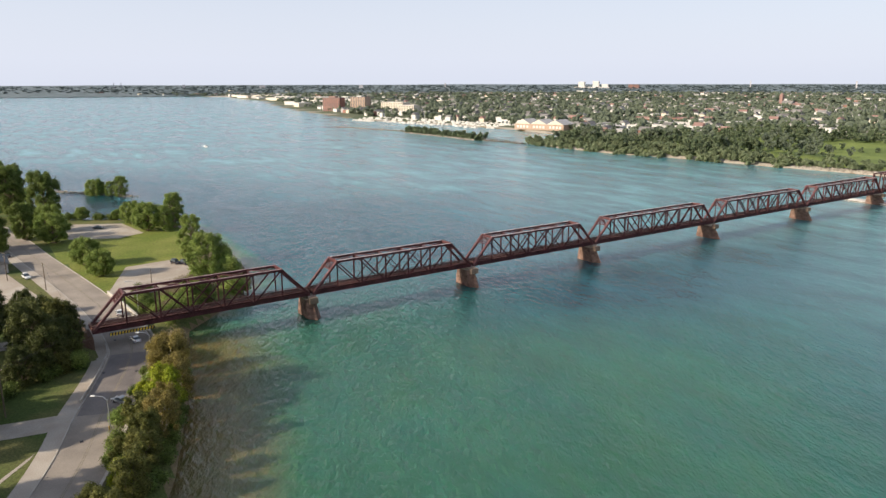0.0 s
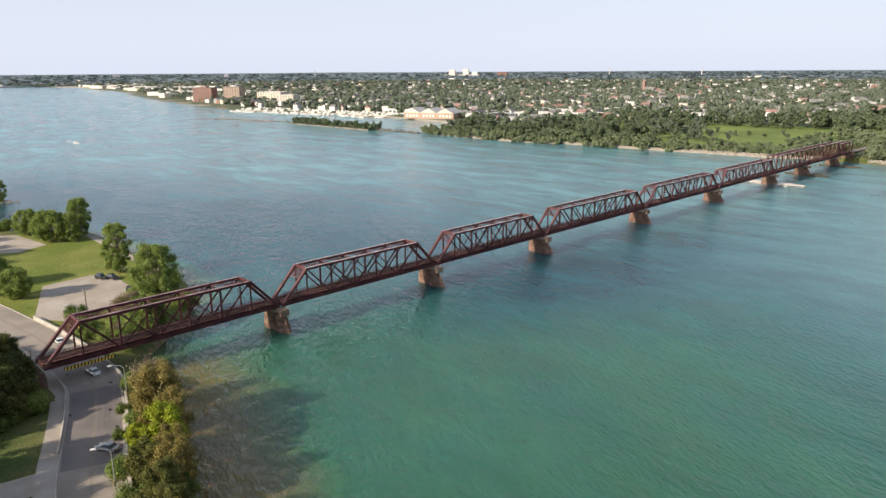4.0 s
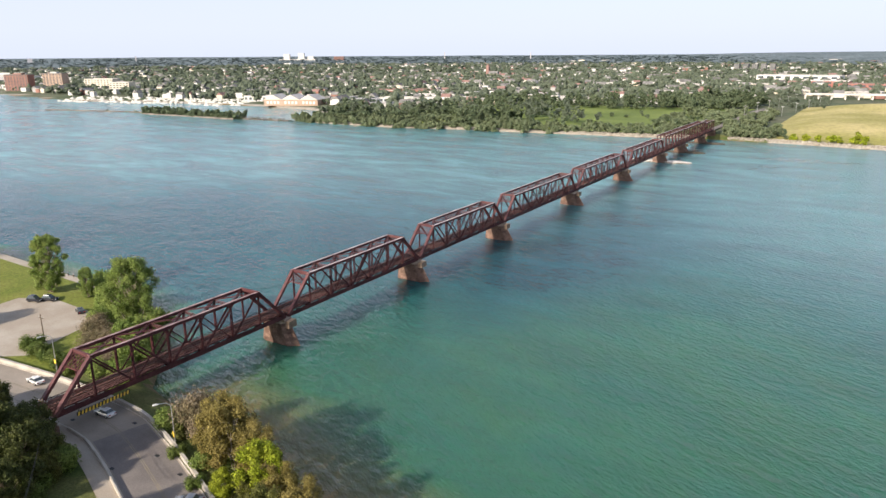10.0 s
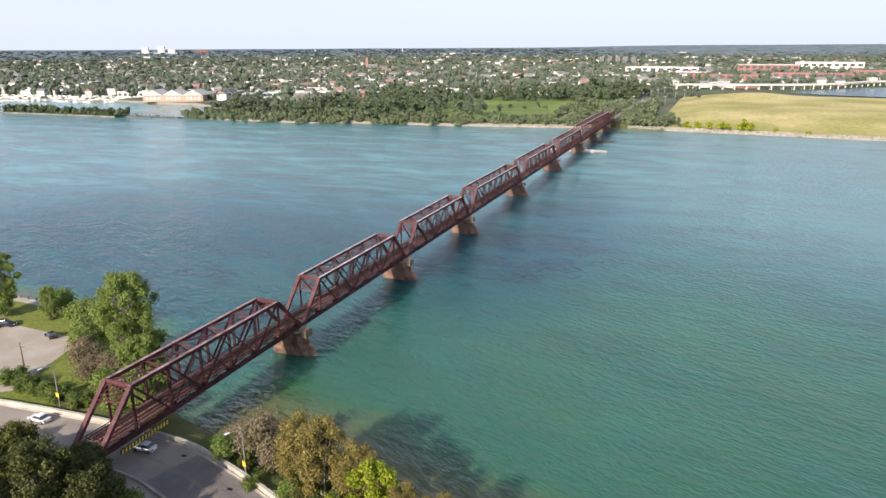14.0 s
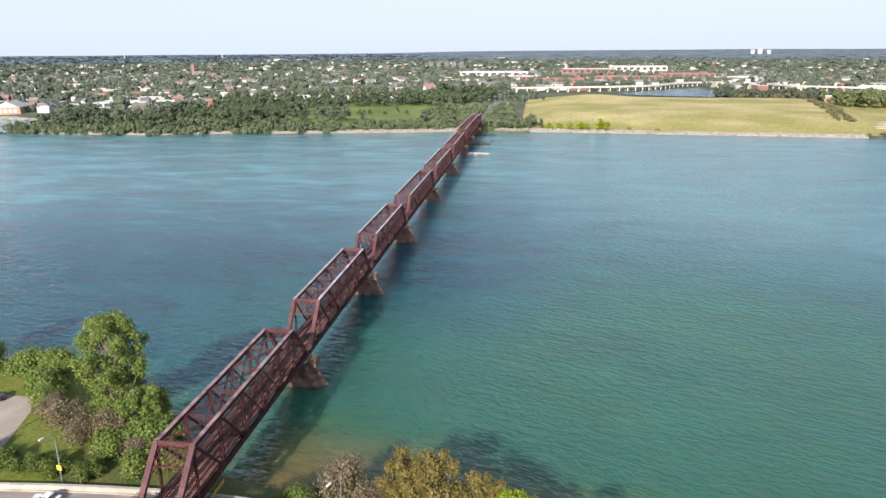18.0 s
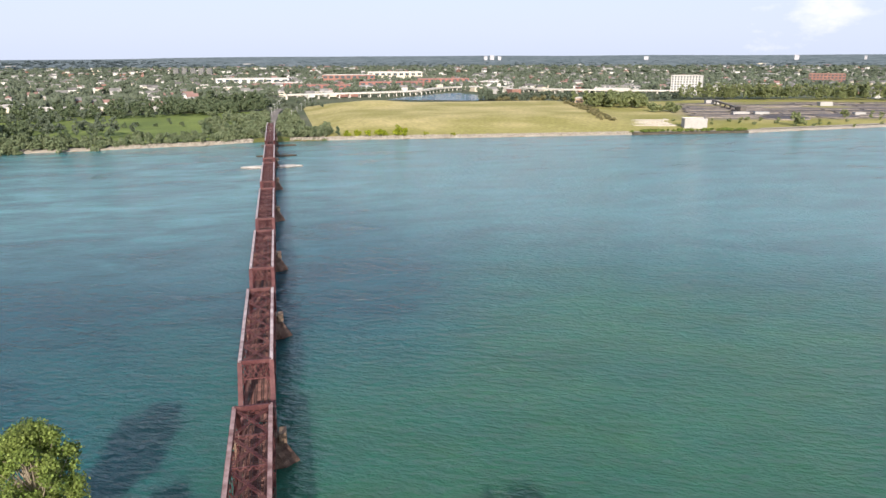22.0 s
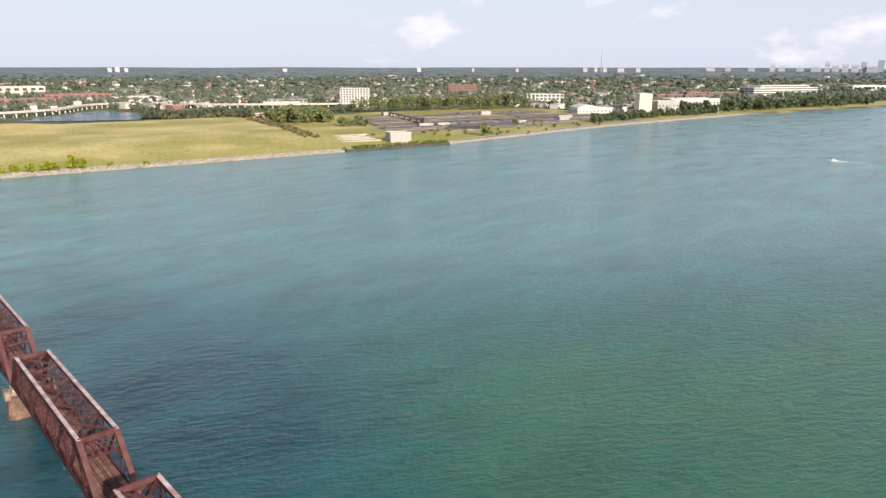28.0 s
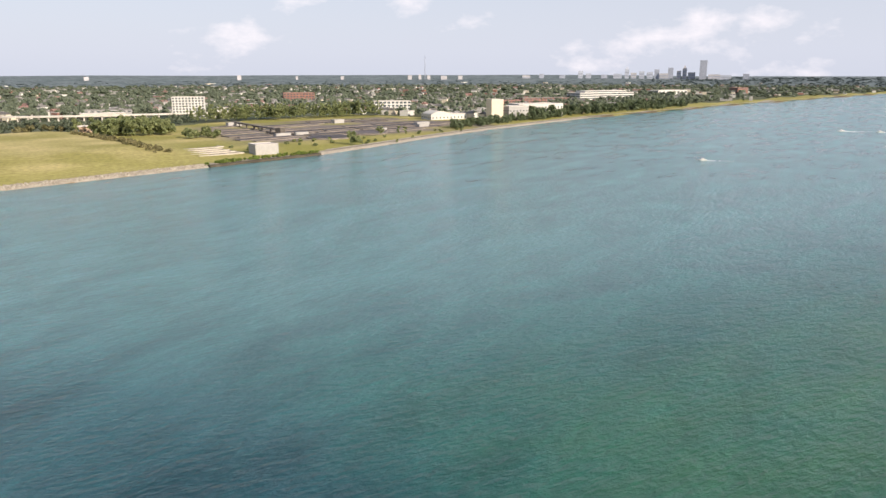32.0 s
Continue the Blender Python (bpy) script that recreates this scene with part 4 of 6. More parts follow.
def tree(name, label, seed, height, radius, leaves, bark, count, size, low=0.25, group="trees of the near bank", multi=1, lumps=13, fill=0.30):
    """Trunk and limbs that carry a crown of leaf lumps, with gaps between them."""
    rnd = random.Random(seed)
    ob = thing(name, (0, 0, 0), label, "tree", group)
    trunk = Shape()
    stems = []
    r0 = 0.017 * height / math.sqrt(multi)
    for m in range(multi):
        g = 6.28 * m / multi + rnd.uniform(-.5, .5)
        tilt = (0.06 if multi == 1 else 0.2) * height
        ox, oy = (0.25 * math.cos(g), 0.25 * math.sin(g)) if multi > 1 else (0, 0)
        path = [Vector((ox + math.cos(g) * tilt * t ** 1.3 + rnd.uniform(-.1, .1), oy + math.sin(g) * tilt * t ** 1.3 + rnd.uniform(-.1, .1), -0.3 + height * 0.86 * t)) for t in (0, .2, .4, .6, .8, 1)]
        trunk.tube(path, [r0 * 1.35, r0, r0 * .8, r0 * .55, r0 * .32, r0 * .1])
        stems.append(path)
    blobs = []
    for i in range(lumps):
        u = (i + 0.5) / lumps
        z = height * (low + (0.97 - low) * u)
        prof = math.sqrt(max(0.14, 1 - ((u - 0.46) / 0.60) ** 2))
        g = i * 2.4 + rnd.uniform(-.5, .5)
        d = radius * prof * rnd.uniform(0.35, 0.85)
        c = Vector((math.cos(g) * d, math.sin(g) * d, z + rnd.uniform(-.04, .04) * height))
        r = radius * fill * rnd.uniform(0.8, 1.35)
        blobs.append((c.x, c.y, c.z, r))
        path = stems[i % multi]
        st = path[max(0, min(4, int(u * 5 * 0.8)))]
        trunk.tube([st, st.lerp(c, .5) + Vector((0, 0, -.25)), c], [r0 * .42, r0 * .26, r0 * .07], 5)
        for k in range(2):
            h = rnd.uniform(0, 6.28)
            trunk.tube([c, c + Vector((math.cos(h) * r * .8, math.sin(h) * r * .8, r * .5))], [r0 * .1, r0 * .03], 4)
    tip = stems[0][-1]
    blobs.append((tip.x, tip.y, tip.z, radius * fill))
    part("trunk", trunk, bark, ob)
    crown = leaf_cloud(rnd, blobs, count, size, height * 0.05)
    part("crown", crown, leaves, ob)
    return ob


def bush(name, label, seed, height, radius, leaves, count, size, group="bushes of the near bank"):
    rnd = random.Random(seed)
    ob = thing(name, (0, 0, 0), label, "bush", group)
    stems = Shape()
    blobs = []
    for i in range(6):
        g, r = rnd.uniform(0, 6.28), radius * rnd.uniform(.1, .75)
        e = Vector((math.cos(g) * r, math.sin(g) * r, height * rnd.uniform(.45, .8)))
        stems.tube([Vector((e.x * .2, e.y * .2, -.2)), e * .6, e], [.07, .05, .02], 5)
        blobs.append((e.x, e.y, e.z * .8, radius * rnd.uniform(.35, .55)))
    part("stem", stems, BARK, ob)
    part("crown", leaf_cloud(rnd, blobs, count, size, 0.05), leaves, ob)
    return ob


def plant(proto, spots, first=True):
    """spots: (x, y, size, turn) and optionally a height factor; the prototype takes the first one."""
    for i, (x, y, k, turn, *h) in enumerate(spots):
        zz = land_height(x, y) - 0.05
        m = pose(x, y, zz, 0, 0, turn) @ Matrix.Diagonal((k, k, k * (h[0] if h else 1), 1))
        if i == 0:
            proto.matrix_basis = m
        else:
            copy_thing(proto, m)


plant(tree("poplar", "tall green cottonwood tree on the river bank", 4, 20.0, 7.2, LEAF_LIGHT, BARK_PALE, 27000, 0.21, 0.3, multi=1, lumps=95, fill=0.16),
      [(-27, -21, 1.0, 0)])
plant(tree("poplar", "slim green cottonwood by the riverside path", 5, 19, 6.2, LEAF_LIGHT, BARK_PALE, 20000, 0.24, 0.08, lumps=75, fill=0.165),
      [(-77, -13, 0.9, 0), (-141, -4, 0.95, 90), (-135, -9, 0.7, 200), (-148, -3, 0.8, 30), (-270, -4, 0.9, 50), (-276, -9, 0.7, 80), (-64, -10, 0.5, 140)])
plant(tree("maple", "full light green tree on the lawn", 8, 10, 6.0, LEAF_LIGHT, BARK, 17000, 0.22, 0.1, lumps=70, fill=0.165),
      [(-89, -47, 1.0, 0), (-70, -45, 0.92, 130), (-137, -53, 1.25, 20), (-163, -52, 1.2, 220), (-161, -18, 1.05, 100), (-141, -15, 1.25, 10), (-185, -36, 0.62, 60), (-176, -22, 0.5, 160), (-284, -16, 1.2, 100, 1.05), (-169, -12, 0.6, 30), (-17, -28, 0.9, 70), (-44, -14, 0.42, 10, 0.75), (-50, -11, 0.42, 80, 0.7)])
plant(tree("maple", "tall dark green tree beside the road", 9, 22, 9.0, LEAF, BARK, 21000, 0.34, 0.1, lumps=60, fill=0.19),
      [(-200, -50, 1.0, 0), (-215, -64, 1.1, 80), (-240, -62, 1.0, 190), (-180, -86, 0.9, 30), (-280, -85, 1.1, 240), (-300, -66, 1.15, 10), (64, -101, 0.95, 100), (77, -105, 0.9, 10), (90, -112, 1.0, 60), (-136, -80, 0.85, 100), (-255, -72, 1.1, 0), (-340, -110, 1.2, 50), (-126, -74, 0.8, 140), (-150, -62, 0.7, 40)])
plant(tree("ash_tree", "dark green tree on the railway bank", 12, 13, 6.2, LEAF_DARK, BARK, 19000, 0.22, 0.05, lumps=55, fill=0.20),
      [(8, -71, 0.95, 0), (-8, -68, 0.85, 50), (7.5, -63.5, 0.62, 20), (13, -68.5, 0.85, 130), (-7, -62.5, 0.62, 250), (-13, -61, 0.5, 310), (-11, -66.5, 0.85, 90), (9.5, -66, 0.75, 200), (18, -74, 0.7, 15), (-16, -72, 0.8, 150), (2, -81, 1.0, 200), (-16, -86, 1.0, 300), (7, -93, 1.0, 20), (-28, -78, 0.9, 70), (27, -98, 1.0, 120), (-36, -70, 0.6, 200), (12, -106, 1.1, 0), (-6, -100, 1.1, 90), (-42, -84, 0.8, 30), (-20, -64.5, 0.6, 10), (30, -84, 1.0, 45), (36, -90, 1.25, 200), (44, -97, 1.2, 10)])
plant(tree("ash_tree", "olive green tree on the railway bank", 14, 10, 5.2, LEAF_OLIVE, BARK, 15000, 0.21, 0.05, lumps=28, fill=0.27),
      [(-5, -65, 0.8, 0), (11, -63.5, 0.75, 80), (6.5, -67, 0.9, 160), (15, -66, 0.6, 200), (-10, -59.5, 0.5, 30), (-16, -62, 0.7, 70)])
plant(tree("locust_tree", "tree with brown turning leaves on the bank", 21, 12, 4.6, LEAF_BROWN, BARK_PALE, 12000, 0.17, 0.16, multi=3, lumps=26, fill=0.25),
      [(31.5, -45.6, 0.95, 60), (34.5, -48.5, 0.95, 260), (37, -47.5, 1.1, 220), (52, -52, 0.75, 20), (43, -48, 0.95, 100), (58, -54, 0.85, 10)])
plant(tree("locust_tree", "lime green young tree on the bank", 23, 10, 4.2, LEAF_LIME, BARK, 14000, 0.18, 0.08, multi=2, lumps=26, fill=0.26),
      [(47.5, -51, 1.0, 0), (42, -54, 0.5, 100), (73, -63.5, 0.55, 50)])
plant(tree("willow", "olive green bank tree over the water", 25, 9, 4.4, LEAF_OLIVE, BARK, 14000, 0.18, 0.05, multi=2, lumps=26, fill=0.26),
      [(54, -57, 0.8, 0), (62, -57.5, 1.0, 90), (69, -59.5, 1.0, 180), (76, -63, 1.0, 270), (85, -68, 1.0, 30), (22, -46.5, 0.4, 0), (65, -62, 0.7, 60), (46, -52.5, 0.6, 10), (80, -69, 0.8, 130)])
plant(bush("shrub", "leafless tan shrub by the bridge", 31, 4.6, 3.2, LEAF_TAN, 5000, 0.12),
      [(-27, -32, 1.25, 70), (-33, -27, 1.1, 200), (-23, -31, 1.2, 300), (22.5, -43.6, 1.15, 20, 1.5), (-14, -36, 0.9, 100), (-38, -24, 0.9, 40), (26, -44.6, 0.8, 200, 1.5)])
plant(bush("shrub", "green shrub at the water's edge", 33, 3.8, 3.3, LEAF_LIGHT, 5000, 0.18),
      [(-40, -20, 1.2, 0), (-28, -20, 1.1, 50), (-50, -6, 1.3, 100), (-56, -9, 1.3, 150), (-19, -26, 1.0, 200), (-66, -6, 1.2, 250), (-12, -38, 0.9, 20), (-7, -36, 0.8, 80), (14, -43.5, 0.7, 130), (32, -51, 0.7, 180), (7, -62, 0.8, 0), (-9, -62, 0.8, 30), (13, -64, 0.9, 200), (50, -58.5, 0.8, 20), (-46, -14, 1.2, 60), (-30, -10, 1.2, 5), (-16, -32, 1.3, 140), (-9, -35, 1.0, 30), (-20, -36, 1.0, 250), (-11, -31, 1.1, 300), (17, -44, 0.8, 40)])
plant(bush("shrub", "low dark green shrub on the grass", 35, 2.8, 2.8, LEAF, 4500, 0.17),
      [(-41, -38, 1.0, 0), (-36, -39, 1.0, 60), (-31, -39.5, 0.9, 120), (-26, -40, 0.9, 10), (9, -66, 1.0, 180), (16, -69, 1.0, 240), (23, -79, 1.2, 0), (-21, -60.5, 0.9, 30), (-188, -40, 1.2, 30), (-181, -29, 1.1, 90), (-173, -16, 1.1, 200), (-166, -10, 1.0, 20), (64, -62.5, 1.0, 0), (-20, -40.5, 0.9, 0), (-178, -24, 0.9, 50), (-161, -4, 1.0, 10), (36, -54.5, 0.6, 0), (26, -50.2, 0.6, 0), (58, -61, 1.0, 0), (30, -44, 0.8, 0), (36, -46, 0.9, 60), (42, -47.5, 0.9, 100), (48, -49.5, 0.9, 150), (54, -51.5, 0.9, 10), (60, -54, 0.9, 220), (66, -56, 0.9, 30), (73, -59, 1.0, 70), (18, -41.5, 0.7, 0), (24, -42.5, 0.8, 90)])

# ---- small things of the near bank ----


def street_lamp(x, y, turn, yellow=True):
    lamp = thing("street_lamp", (x, y, Z0), "slim grey street lamp with a curved arm", "street lamp", "street lamps")
    lamp.rotation_euler = (0, 0, radians(turn))
    part("pole", Shape().tube([(0, 0, 0), (0, 0, 4), (0, 0, 8.2)], [0.13, 0.1, 0.07]), CHROME, lamp)
    part("arm", Shape().tube([(0, 0, 8.1), (0.7, 0, 8.75), (2.2, 0, 9.0)], [0.06, 0.055, 0.05]), CHROME, lamp)
    part("lamp_head", Shape().prism([(2.0, -0.16), (2.9, -0.12), (2.9, 0.12), (2.0, 0.16)], 8.9, 9.08, 0, 0.2), PAINT_W, lamp, "pale lamp head")
    if yellow:
        part("warning_sign", Shape().beam((0.14, -0.45, 2.6), (0.14, 0.45, 2.6), 0.9, 0.03, (0, 0, 1)), PAINT_Y, lamp, "yellow square warning sign")


for x, y, turn in ((23.5, -48.6, -112), (54.5, -62.3, -118), (-23.5, -42.4, -96)):
    street_lamp(x, y, turn)


def utility_pole(x, y, h=10.5, turn=0):
    p = thing("utility_pole", (x, y, land_height(x, y)), "weathered wooden utility pole with a crossarm", "utility pole", "utility poles")
    p.rotation_euler = (0, 0, radians(turn))
    part("pole", Shape().tube([(0, 0, -0.2), (0, 0, h / 2), (0, 0, h)], [0.16, 0.13, 0.1]), BARK, p)
    part("crossarm", Shape().box(-1.1, 1.1, -0.06, 0.06, h - 0.9, h - 0.76), BARK, p)
    for x_ in (-0.95, -0.4, 0.4, 0.95):
        part("insulator", Shape().tube([(x_, 0, h - 0.76), (x_, 0, h - 0.58)], [0.05, 0.04], 6), PAINT_W, p)


for x, y, h, t in ((-61, -62.5, 9, 10), (33, -78, 11, 30), (-42.5, -34.5, 7, 0), (-81, -72, 9, 10), (6, -60.5, 8, 10)):
    utility_pole(x, y, h, t)
wires = Shape()
for a_, b_ in (((33, -78, 13), (6, -60.5, 10.2)), ((33, -78, 12.6), (6, -60.5, 9.9)), ((6, -60.5, 10.2), (-61, -62.5, 11)), ((-61, -62.5, 11), (-81, -72, 11))):
    pts = [Vector(a_).lerp(Vector(b_), t / 12) - Vector((0, 0, 3.2 * (t / 12) * (1 - t / 12))) for t in range(13)]
    wires.tube(pts, [0.025] * 13, 4)
solo("overhead_wires", wires, BLACK, "thin sagging overhead wires between wooden poles", "wires")


def car(x, y, turn, paint, label, z=Z0 + 0.06, suv=False):
    """A car: body with bonnet and boot, glazed cabin, wheels, lamps."""
    c = thing("car", (x, y, z), label, "car", "cars on the near bank")
    c.rotation_euler = (0, 0, radians(turn))
    hb, ht = (1.0, 1.75) if suv else (0.85, 1.42)
    s = Shape()
    prof = [(-2.2, 0.35), (-2.25, 0.62), (-2.1, hb), (-1.2, hb + 0.02), (0.75, hb), (1.9, hb - 0.18), (2.2, 0.6), (2.15, 0.32)]
    n = len(prof)
    for yy, k in ((-0.86, 0), (0.86, 1)):
        s.v += [(px, yy * (0.93 if pz < 0.45 or abs(px) > 2.15 else 1), pz) for px, pz in prof]
    s.f += [tuple(range(n)), tuple(range(2 * n - 1, n - 1, -1))] + [(i, i + n, (i + 1) % n + n, (i + 1) % n) for i in range(n)]
    s.m += [0] * (n + 2)
    part("body", s, paint, c)
    back = -2.0 if suv else -1.55
    g = Shape().hexa([(back, -0.8, hb), (0.95, -0.8, hb), (0.95, 0.8, hb), (back, 0.8, hb), (back + 0.45, -0.64, ht - 0.04), (0.1, -0.64, ht - 0.04), (0.1, 0.64, ht - 0.04), (back + 0.45, 0.64, ht - 0.04)])
    part("cabin", g, GLASS, c, "dark glazed cabin")
    part("roof", Shape().prism([(back + 0.42, -0.66), (0.12, -0.66), (0.12, 0.66), (back + 0.42, 0.66)], ht - 0.05, ht + 0.03, 0, 0.06), paint, c)
    w = Shape().tube([(0, -0.11, 0), (0, 0.11, 0)], [0.33, 0.33], 16).mesh("wheel", TYRE)
    rim = Shape().tube([(0, -0.12, 0), (0, 0.125, 0)], [0.2, 0.2], 12).mesh("rim", CHROME)
    for wx in (-1.35, 1.35):
        for wy in (-0.8, 0.8):
            wh = part("wheel", w, None, c, at=(wx, wy, 0.33))
            part("rim", rim, None, wh)
    for wy in (-0.6, 0.6):
        part("headlight", Shape().box(2.1, 2.2, wy - 0.18, wy + 0.18, 0.58, 0.72), PAINT_W, c)
        part("tail_light", Shape().box(-2.26, -2.18, wy - 0.2, wy + 0.2, 0.62, 0.78), CARPAINT_R, c)


car(-22.5, -47.6, 178, CARPAINT_W, "white saloon car on the shore road")
car(2.5, -48.2, 184, CARPAINT_W, "white saloon car under the railway bridge")
car(38.5, -58.0, 206, CARPAINT_S, "silver hatchback on the shore road")
car(-73, -20, 20, CARPAINT_D, "dark parked car at the edge of the car park", Z0 + 0.05, True)
car(-70, -17.5, 25, CARPAINT_D, "black parked jeep at the edge of the car park", Z0 + 0.05, True)
car(-54, -18.5, 160, CARPAINT_D, "dark parked car beside the tall tree", Z0 + 0.05)
car(-81, -66.5, 12, CARPAINT_W, "white parked van on the forecourt", Z0 + 0.05, True)
car(-119, -70, 12, CARPAINT_D, "dark parked car on the forecourt", Z0 + 0.05)
car(-158, -33, 60, CARPAINT_D, "dark parked car in the far car park", Z0 + 0.05)

# low barrier on the land side of the road
bar = thing("barrier", (0, 0, Z0), "low pale concrete barrier beside the pavement", "barrier")
o = offset(ROAD, -5.5)
for p, q in zip(o, o[1:]):
    if 1 < p[0] < 34:
        side = (-(q[1] - p[1]), q[0] - p[0], 0)
        part("barrier_panel", Shape().beam((*p, 0.35), (*q, 0.35), 0.3, 0.7, side).beam((*p, 0.72), (*q, 0.72), 0.2, 0.1, side), CONCRETE, bar)
# dark drain covers in the road
cover = Shape().box(-0.45, 0.45, -0.3, 0.3, 0, 0.012).mesh("drain_cover", BLACK)
for i, (x, y) in enumerate(((-1, -52.5), (10, -47.2), (23, -52.0), (31, -53.6), (20, -58.4), (52, -67))):
    ob = solo("drain_cover", cover, None, "small dark iron drain cover in the road", "drain cover", "drain covers", at=(x, y, Z0 + 0.066))
# side grass triangle with its path
pad("pavement_grass_walk", [(52, -74.5), (54, -75.5), (75, -92), (73, -92.6)], PAVING, "pale path across the corner lawn", Z0 + 0.05)
# railway beyond the abutment
bed = Shape().hexa([(-2.2, -130, 6.0), (3.4, -130, 6.0), (3.4, -60.6, 6.0), (-2.2, -60.6, 6.0), (-1.6, -130, 6.9), (2.8, -130, 6.9), (2.8, -60.6, 6.9), (-1.6, -60.6, 6.9)])
tagged(new("ground_ballast", bed.mesh("ground_ballast", PAVING)), "pale ballast of the railway track", "ballast", kind="structure")
# stone breakwater with its end mound
bw = thing("breakwater", (0, 0, -1.0), "low grey stone breakwater in the river", "breakwater")
rnd = random.Random(5)
for i in range(90):
    t = i / 89
    x, y = -330 + 66 * t, -48 + 50 * t
    k = 1.6 + (1.5 if t > 0.8 else 0)
    for j in range(2):
        px, py, r = x + rnd.uniform(-k, k), y + rnd.uniform(-k, k), rnd.uniform(0.8, 1.5)
        part("stone", Shape().prism([(px + r * math.cos(a) * rnd.uniform(.7, 1.1), py + r * math.sin(a) * rnd.uniform(.7, 1.1)) for a in (0.3, 1.4, 2.6, 3.7, 4.9)], 0, rnd.uniform(1.2, 2.0), 0, 0.3), RIPRAP, bw)
# house by the road at the far left
hs = thing("house", (-100, -76, Z0), "small grey house with a dark roof beside the road", "house")
part("wall", Shape().box(-7, 7, -5, 5, 0, 3.2), WALL_G, hs)
part("roof", Shape().add([(-7.6, -5.6, 3.1), (7.6, -5.6, 3.1), (7.6, 5.6, 3.1), (-7.6, 5.6, 3.1), (-7.6, 0, 6.2), (7.6, 0, 6.2)], [(0, 1, 5, 4), (2, 3, 4, 5), (1, 2, 5), (3, 0, 4), (0, 3, 2, 1)]), ROOF_G, hs)
for x in (-4.5, 0, 4.5):
    part("window", Shape().box(x - 0.7, x + 0.7, 4.98, 5.06, 1.0, 2.3), GLASS, hs)
part("door", Shape().box(6.98, 7.06, -0.5, 0.5, 0, 2.1), PAINT_W, hs)

# worn double line along the middle of the road
for d in (-0.16, 0.16):
    tagged(new("road_marking", ribbon(offset(ROAD, d), 0.13, Z0 + 0.068).mesh("road_marking", ROAD_LINE)), "worn yellow centre line of the shore road", "road marking", kind="structure")
# low posts along the riverside path
post = thing("bollard", (-100, -1.6, Z0), "short dark post beside the riverside path", "bollard", "posts along the path")
part("shaft", Shape().tube([(0, 0, -0.2), (0, 0, 0.95)], [0.14, 0.13], 8), WOOD_DARK, post)
part("cap", Shape().tube([(0, 0, 0.95), (0, 0, 1.08)], [0.17, 0.1], 8), CONCRETE, post)
for k in range(1, 20):
    x = -100 + 3.0 * k
    y = along(x, NEAR_BANK) - 4.2
    copy_thing(post, pose(x, y, land_height(x, y)))

# ---- far bank: woods, town and industry ----
RNG = np.random.default_rng(7)


def far_woods(name, spots, cards, leaves, label, kind="stuff", size=0.16, ground=None):
    """Many trees in one mesh: each a lumpy crown of leaf clumps over a short trunk. spots: rows of x, y, height, radius."""
    spots = np.array(spots, float)
    n = len(spots)
    base = np.array([(ground or land_height)(x, y) for x, y in spots[:, :2]])
    lumps = 9
    ang = RNG.uniform(0, 2 * np.pi, (n, lumps))
    off = RNG.uniform(0.1, 0.8, (n, lumps))
    lx = spots[:, 0, None] + np.cos(ang) * off * spots[:, 3, None]
    ly = spots[:, 1, None] + np.sin(ang) * off * spots[:, 3, None]
    lz = base[:, None] + spots[:, 2, None] * RNG.uniform(0.22, 0.9, (n, lumps))
    lr = spots[:, 3, None] * RNG.uniform(0.24, 0.48, (n, lumps))
    which = RNG.integers(0, lumps, (n, cards))
    row = np.arange(n)[:, None]
    d = RNG.normal(0, 1, (n, cards, 3))
    d /= np.linalg.norm(d, axis=2, keepdims=True)
    r = lr[row, which] * RNG.random((n, cards)) ** 0.3
    p = np.stack([lx[row, which], ly[row, which], lz[row, which]], 2) + d * r[..., None] * np.array([1, 1, 0.9])
    p[..., 2] = np.maximum(p[..., 2], base[:, None] + 0.2)
    nn = d + RNG.normal(0, 0.6, d.shape) + np.array([0, 0, 0.3])
    nn /= np.linalg.norm(nn, axis=2, keepdims=True)
    a = np.cross(nn, RNG.normal(0, 1, d.shape))
    a /= np.linalg.norm(a, axis=2, keepdims=True)
    b = np.cross(nn, a)
    k = (spots[:, 3, None] * size * RNG.uniform(0.7, 1.5, (n, cards)) + 0.25)[..., None]
    quad = np.stack([p - a * k, p + b * k * 0.8, p + a * k - nn * k * 0.3, p - b * k * 0.8], 2).reshape(-1, 3)
    q = np.arange(len(quad)).reshape(-1, 4)
    me = bpy.data.meshes.new(name)
    me.from_pydata(quad.tolist(), [], q.tolist())
    me.materials.append(leaves)
    me.update()
    return tagged(new(name, me), label, "woods", kind=kind)


ICO = np.array([(0, 0, 1)] + [(0.894 * math.cos(k * 1.2566), 0.894 * math.sin(k * 1.2566), 0.447) for k in range(5)]
               + [(0.894 * math.cos(k * 1.2566 + 0.6283), 0.894 * math.sin(k * 1.2566 + 0.6283), -0.447) for k in range(5)] + [(0, 0, -1)])
ICO_F = np.array([(0, 1 + k, 1 + (k + 1) % 5) for k in range(5)] + [(1 + k, 6 + k, 1 + (k + 1) % 5) for k in range(5)]
                 + [(6 + k, 6 + (k + 1) % 5, 1 + (k + 1) % 5) for k in range(5)] + [(6 + k, 11, 6 + (k + 1) % 5) for k in range(5)])


